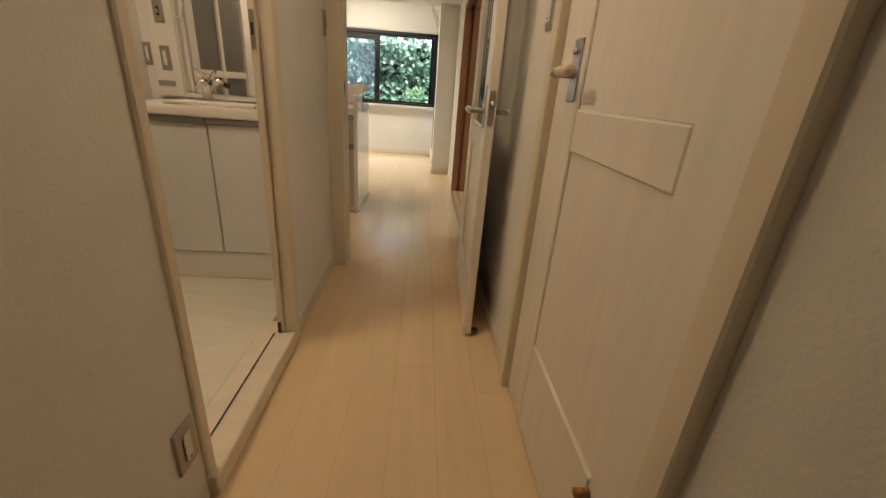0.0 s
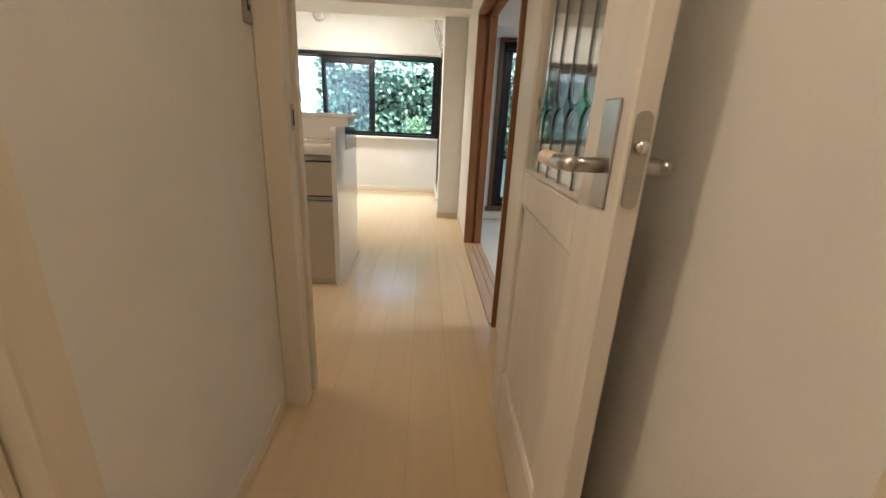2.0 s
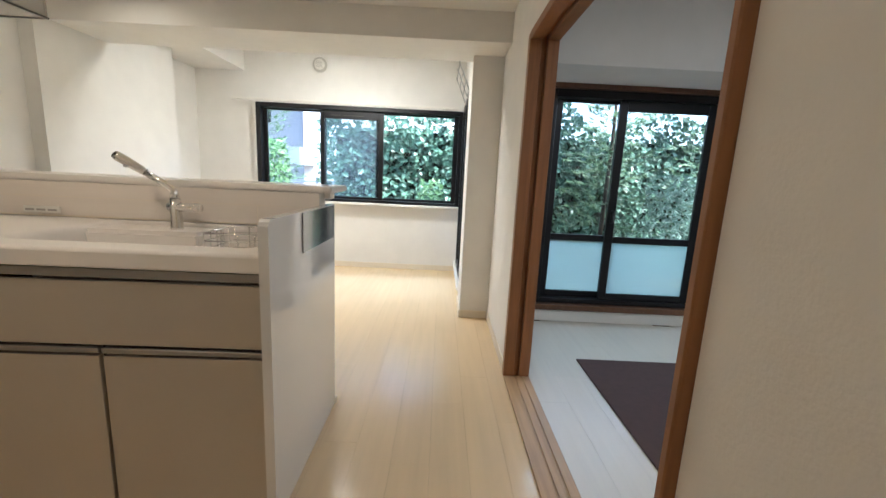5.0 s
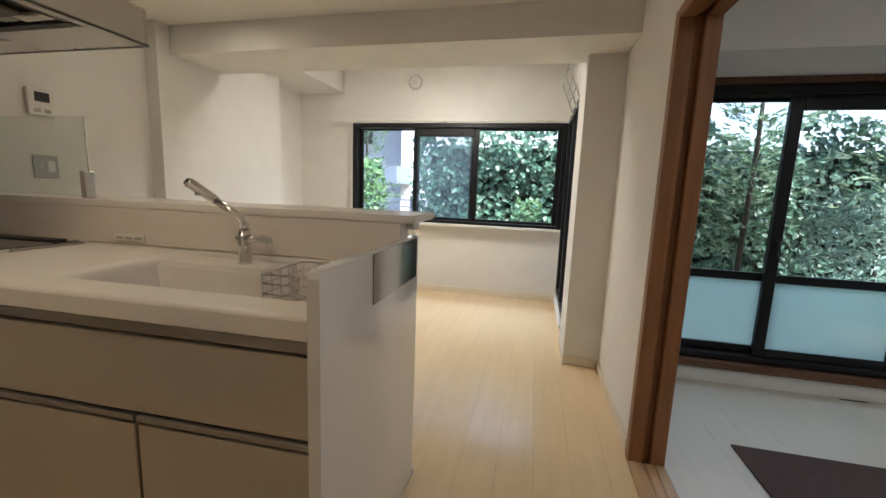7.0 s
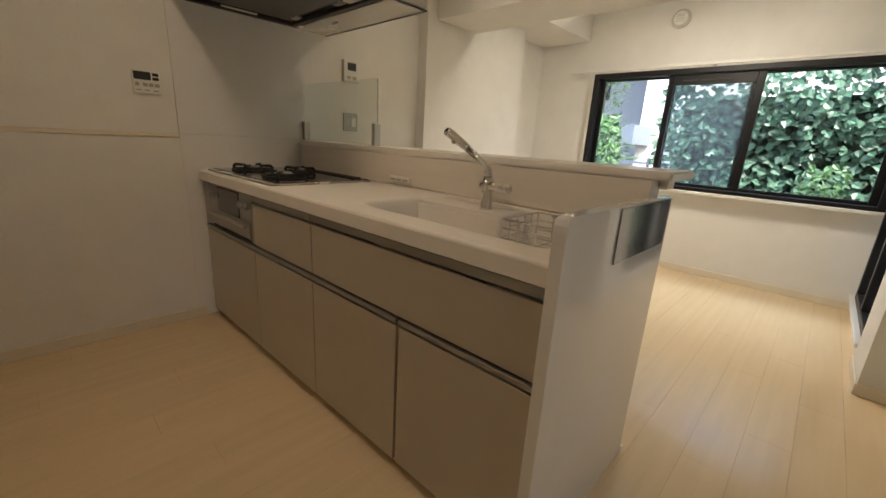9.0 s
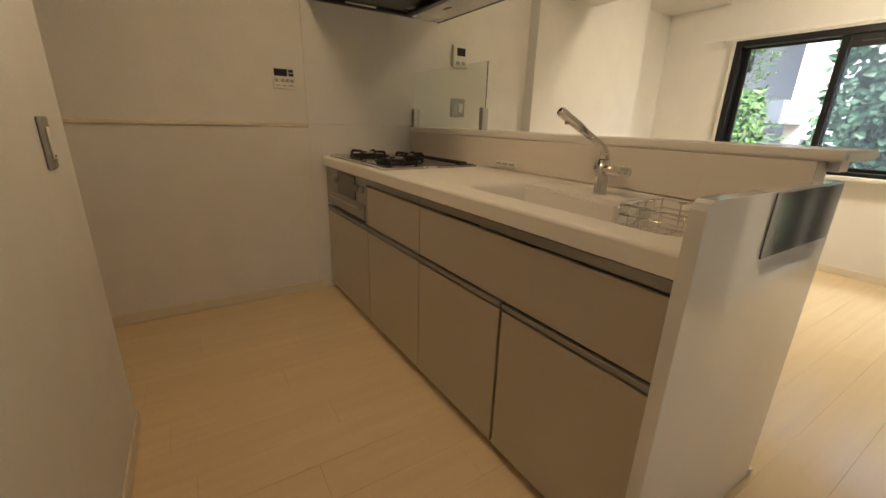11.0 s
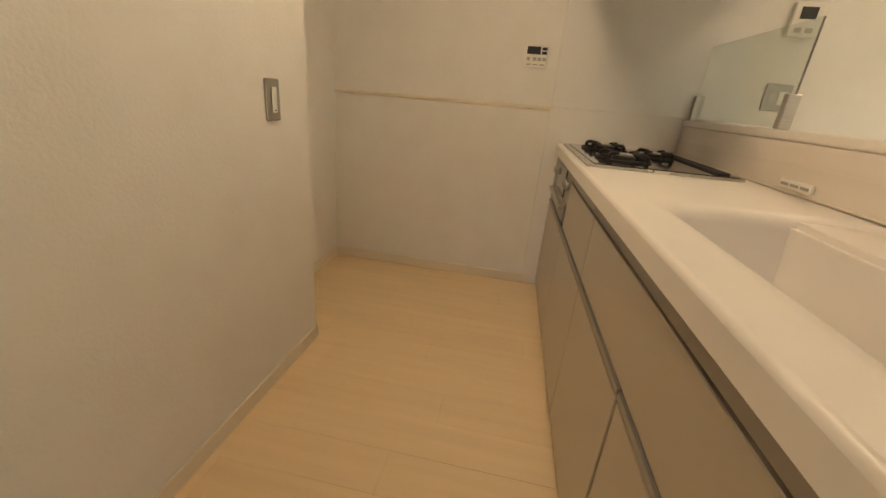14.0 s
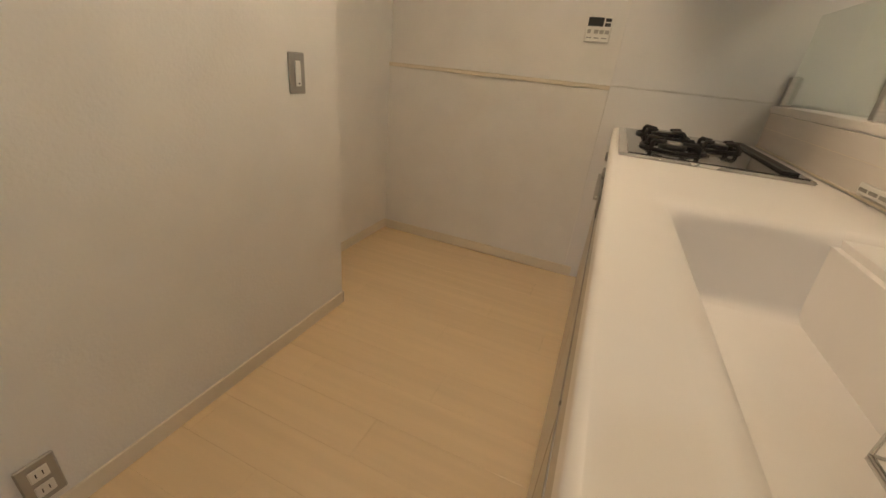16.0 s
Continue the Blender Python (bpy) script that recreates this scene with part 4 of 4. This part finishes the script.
boxes("joint_cover", [(-2.49, -0.402, 4.6485, 4.6515, 0.855, 0.860), (-2.49, -0.402, 4.651, 4.6518, 0.9355, 0.937), (-0.66, -0.6585, 4.651, 4.6518, 0.863, 0.934)], M_BASE, splash)
ledge = tagged(box("counter_ledge", (-2.50, -0.350, 4.648, 4.955, 0.9985, 1.026), M_COUNTER, None, "", 0.006, 2), "cream counter ledge on the low wall", "ledge", kind="structure")
boxes("ledge_moulding", [(-2.50, -0.375, 4.746, 4.80, 0.97, 0.998), (-0.40, -0.375, 4.725, 4.746, 0.97, 0.998)], M_WALL, ledge)
slot = thing("outlet_strip", (-1.53, 4.65, 0.87), "pale slotted cover on the splash panel", "cover")
box("cover", (-1.60, -1.455, 4.640, 4.6478, 0.868, 0.895), M_WHITEPL, slot, bevel=0.002)
for k in range(3):
    box("slot", (-1.59 + 0.045 * k, -1.556 + 0.045 * k, 4.638, 4.6398, 0.876, 0.884), M_SWITCH, slot)


def end_panel():
    e = thing("end_panel", (-0.385, 4.4, 0), "glossy white end panel with grey pocket plate", "panel")
    bm = bmesh.new()
    pts = [(4.725, 0.002), (4.725, 0.952), (4.072, 0.952), (4.060, 0.946), (4.053, 0.934), (4.052, 0.92), (4.052, 0.002)]
    a = [bm.verts.new((-0.400, y, z)) for y, z in pts]
    b = [bm.verts.new((-0.371, y, z)) for y, z in pts]
    bm.faces.new(a), bm.faces.new(b)
    for i in range(len(pts)):
        bm.faces.new((a[i], a[(i + 1) % len(pts)], b[(i + 1) % len(pts)], b[i]))
    part("board", bm, M_PANEL, e)
    box("pocket_plate", (-0.3705, -0.367, 4.315, 4.70, 0.81, 0.948), M_PANELGREY, e, "grey mirror-like plate", 0.001)
    box("foot", (-0.40, -0.365, 4.726, 4.745, 0.0, 0.03), M_BASE, e, "", 0.002)


end_panel()

guard = thing("glass_guard", (-2.14, 4.68, 1.028), "clear glass oil guard on steel clips", "guard")
pane("glass_sheet", (-2.500, -1.765, 4.687, 4.693, 1.034, 1.36), M_GUARD, guard)
box("glass_edge", (-1.7648, -1.7625, 4.687, 4.693, 1.034, 1.36), M_PANELGREY, guard)
for x in (-2.485, -1.775):
    box("clip", (x - 0.014, x + 0.014, 4.670, 4.710, 1.0285, 1.14), M_STEEL, guard, "brushed steel clip", 0.003)


def hood():
    h = thing("range_hood", (-2.05, 4.40, 1.66), "silver range hood with dark filter underside", "hood")
    x0, x1, y0, y1 = -2.515, -1.60, 3.98, 4.81
    yb = y1 - 0.215
    boxes("shell", [(x0, x1, y0, y0 + 0.012, 1.672, 1.80), (x1 - 0.012, x1, y0 + 0.0125, y1 - 0.0125, 1.672, 1.80), (x0, x1, y1 - 0.012, y1, 1.672, 1.80), (x0, x1, y0, y1, 1.8005, 1.812)], M_HOODSTEEL, h, "silver shell", 0.002)
    boxes("edge_strip", [(x0, x1 + 0.003, y0 - 0.003, y0 + 0.010, 1.664, 1.6715), (x1 - 0.010, x1 + 0.003, y0 + 0.0105, y1 - 0.0105, 1.664, 1.6715), (x0, x1 + 0.003, y1 - 0.010, y1 + 0.003, 1.664, 1.6715)], M_HOODGREY, h, "dark edge strip", 0.001)
    boxes("silver_band", [(x0, x1 - 0.011, yb, y1 - 0.011, 1.666, 1.6715), (x1 - 0.05, x1 - 0.011, y0 + 0.011, yb - 0.001, 1.666, 1.6715)], M_HOODSTEEL, h, "silver underside band", 0.001)
    boxes("filter_frame", [(x0, x1 - 0.051, yb - 0.035, yb - 0.001, 1.668, 1.690), (x0, x1 - 0.051, y0 + 0.011, y0 + 0.05, 1.668, 1.690), (x1 - 0.09, x1 - 0.051, y0 + 0.051, yb - 0.036, 1.668, 1.690), (x0, x0 + 0.04, y0 + 0.051, yb - 0.036, 1.668, 1.690)], M_IRON, h, "black filter frame", 0.003)
    box("underside", (x0 + 0.002, x1 - 0.013, y0 + 0.013, y1 - 0.013, 1.70, 1.71), M_IRON, h)
    box("baffle_plate", (x0 + 0.09, x1 - 0.19, y0 + 0.09, yb - 0.09, 1.676, 1.684), M_HOODGREY, h, "dark rectifier plate", 0.004)
    for xx in (x0 + 0.12, x1 - 0.36):
        box("catch", (xx, xx + 0.07, yb - 0.082, yb - 0.045, 1.678, 1.690), M_RAIL, h, "grey filter catch", 0.003)
    box("lamp_lens", (x1 - 0.26, x1 - 0.12, yb - 0.085, yb - 0.04, 1.676, 1.690), M_WHITEPL, h, "pale lamp lens", 0.003)
    box("light_strip", (x0 + 0.045, x0 + 0.065, y0 + 0.20, y0 + 0.38, 1.672, 1.678), M_WHITEPL, h, "pale strip beside the filter", 0.002)
    box("sensor", (x0 + 0.30, x0 + 0.36, yb + 0.06, yb + 0.08, 1.6645, 1.6658), M_SCREEN, h, "dark switch window")
    box("duct_cover", (x0, -1.95, 4.15, 4.75, 1.813, 2.128), M_HOODSTEEL, h, "silver duct cover", 0.003)


hood()


def remote():
    r = thing("water_heater_remote", (-2.5170, 3.83, 1.21), "white water-heater control with dark display", "control panel")
    box("case", (-2.5240, -2.5080, 3.775, 3.888, 1.212, 1.318), M_WHITEPL, r, bevel=0.003)
    box("display", (-2.5078, -2.5068, 3.782, 3.85, 1.276, 1.312), M_SCREEN, r, "dark display")
    for k in range(2):
        box("button", (-2.5078, -2.5050, 3.856, 3.882, 1.277 + 0.019 * k, 1.291 + 0.019 * k), M_SCREEN, r, "dark button", 0.001)
    for k in range(3):
        box("button", (-2.5078, -2.5060, 3.815 + 0.024 * k, 3.834 + 0.024 * k, 1.246, 1.262), M_SWITCH, r, "grey button", 0.001)
    box("button", (-2.5078, -2.5060, 3.785, 3.80, 1.246, 1.262), M_SWITCH, r, "grey button", 0.001)
    for k in range(3):
        box("print", (-2.5078, -2.5073, 3.785 + 0.034 * k, 3.808 + 0.034 * k, 1.226, 1.231), M_TEXT, r, "small grey print")


remote()
ic = thing("intercom", (-2.5200, 4.985, 1.42), "white intercom monitor with dark screen", "intercom")
box("case", (-2.5245, -2.5000, 4.925, 5.045, 1.42, 1.555), M_WHITEPL, ic, bevel=0.004)
box("screen", (-2.4998, -2.4990, 4.952, 5.018, 1.49, 1.538), M_SCREEN, ic, "dark screen")
box("button", (-2.4998, -2.4970, 4.945, 4.975, 1.435, 1.455), M_SWITCH, ic, bevel=0.001)
box("button", (-2.4998, -2.4970, 4.99, 5.02, 1.435, 1.455), M_SWITCH, ic, bevel=0.001)

# the kitchen run stands a little out of square with the side wall
RUN = Vector((-0.60, 4.06, 0))
turn = Matrix.Rotation(radians(1.4), 3, "Z")
for ob in list(bpy.data.objects):
    if ob.parent is None and ob.name.split(".")[0] in ("kitchen_cabinet", "fish_grill", "worktop", "kitchen_faucet", "wire_basket", "gas_cooktop", "counter_wall", "counter_ledge", "outlet_strip", "glass_guard"):
        ob.location = RUN + turn @ (ob.location - RUN)
        ob.rotation_euler = (0, 0, radians(1.4))

mat_ = tagged(box("carpet", (0.985, 3.6, 3.2, 5.31, 0.001, 0.010), M_MAT, None, "", 0.003), "dark brown flat carpet on the pale floor", "carpet")

# ---- lamps ----
for nm, c, watts, r, col in LAMPS:
    c = Vector(c)
    top = {"hall": 2.20, "kitchen": 2.13, "counter": 2.13, "living": 2.38, "washroom": 2.20, "side_room": 2.35}[nm]
    # the side-room fixture is made up to carry its fill light
    L = thing("ceiling_light", (c.x, c.y, c.z), "small cylindrical ceiling spotlight, lit" if nm == "counter" else "unseen round white ceiling light, lit", "lamp")
    ring("housing", (c.x, c.y, c.z + 0.012), (0, 0, 1), r * 0.95, M_WHITEPL, top - c.z - 0.0125, L, "white housing")
    ring("diffuser", (c.x, c.y, c.z + 0.004), (0, 0, 1), r * 0.85, M_LAMP, 0.0075, L, "glowing diffuser")
    ld = bpy.data.lights.new("lamp", "AREA")
    ld.shape, ld.size, ld.energy, ld.color = "DISK", r * 1.7, watts, col
    lo = new("lamp_light", ld)
    place(lo, c, L)


# ---- outside ----
def leaf_mass(name, count, spot, size, m, label, category, curl=0.35, narrow=0.7):
    """Many small folded leaves in one mesh. spot() gives a place and the way the leaf faces."""
    vs, fs = [], []
    for _ in range(count):
        p, nrm = spot()
        s = size * random.uniform(0.55, 1.25)
        nrm = (nrm + Vector((random.uniform(-.7, .7), random.uniform(-.7, .7), random.uniform(-.5, .7)))).normalized()
        a = nrm.orthogonal().normalized()
        a = Matrix.Rotation(random.uniform(0, math.tau), 3, nrm) @ a
        b = nrm.cross(a) * narrow
        i = len(vs)
        vs += [p - a * s * 0.5, p - a * s * 0.15 + b * s * 0.45 + nrm * s * curl * 0.3, p + a * s * 0.15 + b * s * 0.36 + nrm * s * curl * 0.25, p + a * s * 0.6 - nrm * s * curl * 0.2,
               p + a * s * 0.15 - b * s * 0.36 + nrm * s * curl * 0.25, p - a * s * 0.15 - b * s * 0.45 + nrm * s * curl * 0.3]
        fs += [(i, i + 1, i + 2, i + 3), (i, i + 3, i + 4, i + 5)]
    me = bpy.data.meshes.new(name)
    me.from_pydata([tuple(v) for v in vs], [], fs)
    me.materials.append(m)
    return tagged(new(name, me), label, category, kind="stuff")


structure("ground", (-60, 60, 7.75, 90, -0.5, -0.25), M_SOIL, "dark garden soil outside the windows", "ground")
structure("ground_beside", (0.44, 60, 6.2, 7.75, -0.5, -0.25), M_SOIL, "dark garden soil beside the balcony door", "ground")


def hedge_top(x):
    return (2.3 if x < 1.6 else 2.15) + 0.16 * math.sin(1.7 * x) + 0.16 * math.sin(4.1 * x + 1)


def ivy_spot():
    while True:
        x, z = random.uniform(-1.75, 6.5), random.uniform(-0.2, 2.7)
        if z < hedge_top(x):
            d = 0.22 * noise.noise(Vector((x * 1.3, z * 1.3, 2.0)))
            return Vector((x, 9.15 + d + random.uniform(-0.22, 0.08), z)), Vector((0, -1, 0.35))


leaf_mass("ivy_hedge", 14000, ivy_spot, 0.088, M_LEAF, "dense blue-green ivy wall in the garden", "hedge", narrow=0.9)


def shrub_spot(cx, cy, rx, rz, z0):
    def spot():
        a, t = random.uniform(0, math.tau), random.uniform(0, 1) ** 0.5
        h = random.uniform(0, 1)
        p = Vector((cx + math.cos(a) * rx * t * (1 - 0.5 * h), cy + math.sin(a) * rx * 0.6 * t, z0 + h * rz))
        return p, Vector((math.cos(a) * 0.3, -0.8, 0.5))
    return spot


leaf_mass("young_leaf_shrub", 220, shrub_spot(-0.05, 8.75, 0.3, 0.75, 0.3), 0.075, M_LEAF2, "bright green shrub before the ivy", "shrub")
leaf_mass("creeper", 900, shrub_spot(-2.55, 9.4, 0.34, 1.75, -0.2), 0.085, M_LEAF2, "light green creeper beside the fence", "creeper")
leaf_mass("grey_shrub", 1500, shrub_spot(3.3, 8.3, 0.75, 1.45, -0.2), 0.09, M_LEAF3, "blue-green narrow-leaved garden shrub", "shrub", narrow=0.3)
leaf_mass("broadleaf_branch", 60, shrub_spot(3.35, 7.6, 0.3, 1.0, 1.1), 0.17, M_LEAF2, "large green leaves close to the window", "branch", narrow=0.9)
leaf_mass("flowers", 14, shrub_spot(0.08, 8.6, 0.10, 0.12, 0.42), 0.05, M_PINK, "few pink flowers below the ivy", "flowers")


def conifer(x, y, h, label):
    t = thing("conifer", (x, y, -0.3), label, "tree")
    tube("trunk", [(x, y, -0.3), (x + 0.03, y, h * 0.5), (x, y, h)], [0.035, 0.025, 0.010], M_BARK, t)
    vs, fs = [], []
    for _ in range(240):
        z = random.uniform(0.5, h)
        a = random.uniform(0, math.tau)
        ln = (1.15 - z / h) * random.uniform(0.6, 1.1) * 0.95
        d = Vector((math.cos(a), math.sin(a), random.uniform(-0.1, 0.45))).normalized()
        for k in range(14):
            f = random.uniform(0.15, 1)
            p = Vector((x, y, z)) + d * ln * f
            n = (d + Vector((random.uniform(-1, 1), random.uniform(-1, 1), random.uniform(-0.6, 1)))).normalized()
            s = n.orthogonal().normalized() * 0.012
            i = len(vs)
            vs += [tuple(p - s), tuple(p + s), tuple(p + n * random.uniform(0.07, 0.15))]
            fs.append((i, i + 1, i + 2))
    me = bpy.data.meshes.new("crown")
    me.from_pydata(vs, [], fs)
    me.materials.append(M_NEEDLE)
    c = new("crown", me)
    c.parent = t
    c.location = (-x, -y, 0.3)


conifer(2.4, 8.65, 3.4, "feathery green conifer before the ivy")
conifer(3.9, 8.9, 4.0, "feathery green conifer behind the shrub")
conifer(-3.9, 12.2, 5.2, "dark conifer beside the neighbouring house")
# plain dark block added behind the leaves so their gaps look shaded
structure("hedge_core", (-1.55, 6.5, 9.25, 9.9, -0.3, 1.75), M_HEDGE_SHADE, "dark backing block, painted shade between the ivy leaves", "hedge")

house = thing("neighbour_house", (-4, 17, -0.3), "white neighbouring house with grey porch", "house")
box("wall", (-4.35, 0.5, 16, 22, -0.3, 4.4), M_HOUSE, house, "bright white rendered wall")
box("wall", (-9.5, -4.36, 17.5, 23, -0.3, 4.4), M_HOUSEGREY, house, "grey wall")
box("roof", (-9.8, 0.8, 15.7, 23.4, 4.41, 4.6), M_HOUSEGREY, house)
box("canopy", (-5.2, -4.0, 14.6, 15.99, 1.25, 1.75), M_FENCE, house, "dark porch roof")
for zz in (0.4, 2.7):
    w = box("window", (-7.4, -6.0, 17.46, 17.5, zz, zz + 1.3), M_BLACK, house)
    box("pane", (-7.3, -6.1, 17.44, 17.459, zz + 0.08, zz + 1.22), M_SCREEN, w)
fence = thing("fence", (-3.6, 11.2, -0.3), "blue-grey metal garden fence", "fence")
for k in range(7):
    box("rail", (-5.2, -1.6, 11.2, 11.23, 0.02 + 0.14 * k, 0.06 + 0.14 * k), M_FENCE, fence)
for k in range(5):
    box("post", (-5.2 + 0.9 * k, -5.15 + 0.9 * k, 11.24, 11.28, -0.3, 0.98), M_FENCE, fence)
gp = tagged(box("gate_post", (-2.61, -2.50, 8.8, 8.92, -0.3, 1.40), M_HOUSE, None, "", 0.01), "pale rendered gate post in the garden", "post")

# ---- floor planks ----
PW, PL = 0.150, 0.905
plank = bmesh.new()
add_box(plank, -PW / 2 + 0.0002, PW / 2 - 0.0002, -PL / 2 + 0.0002, PL / 2 - 0.0002, -0.012, 0.0)
top = [e for e in plank.edges if all(abs(v.co.z) < 1e-6 for v in e.verts)]
bmesh.ops.bevel(plank, geom=top, offset=0.0003, segments=1, affect="EDGES")
plank_meshes = []
for m in (M_FLOOR, M_FLOOR2):
    me = bpy.data.meshes.new("plank")
    plank.to_mesh(me)
    me.materials.append(m)
    plank_meshes.append(me)
plank.free()
floor = thing("floor", (0, 0, 0), "pale ash plank floor", "floor", kind="structure")
floor2 = thing("floor_side_room", (2, 4, 0), "white plank floor of the side room", "floor", kind="structure")


def lay(parent, me, x, y0, y1, shift):
    y = y0 - PL * shift
    while y < y1:
        ob = new("plank", me)
        place(ob, (x, y + PL / 2, random.uniform(-0.0002, 0.0002)), parent)
        y += PL


shifts = (0.0, 0.45, 0.2, 0.7, 0.33, 0.85, 0.55)
for i in range(22):
    x = -2.68 + PW * i
    if x < 0.56:
        lay(floor, plank_meshes[0], x, -0.8 if x > -0.5 else (2.65 if x < -1.4 else 2.95), 7.6, shifts[i % 7])
for i in range(23):
    lay(floor2, plank_meshes[1], 0.71 + PW * i, 2.1, 5.9, shifts[(i * 3) % 7])
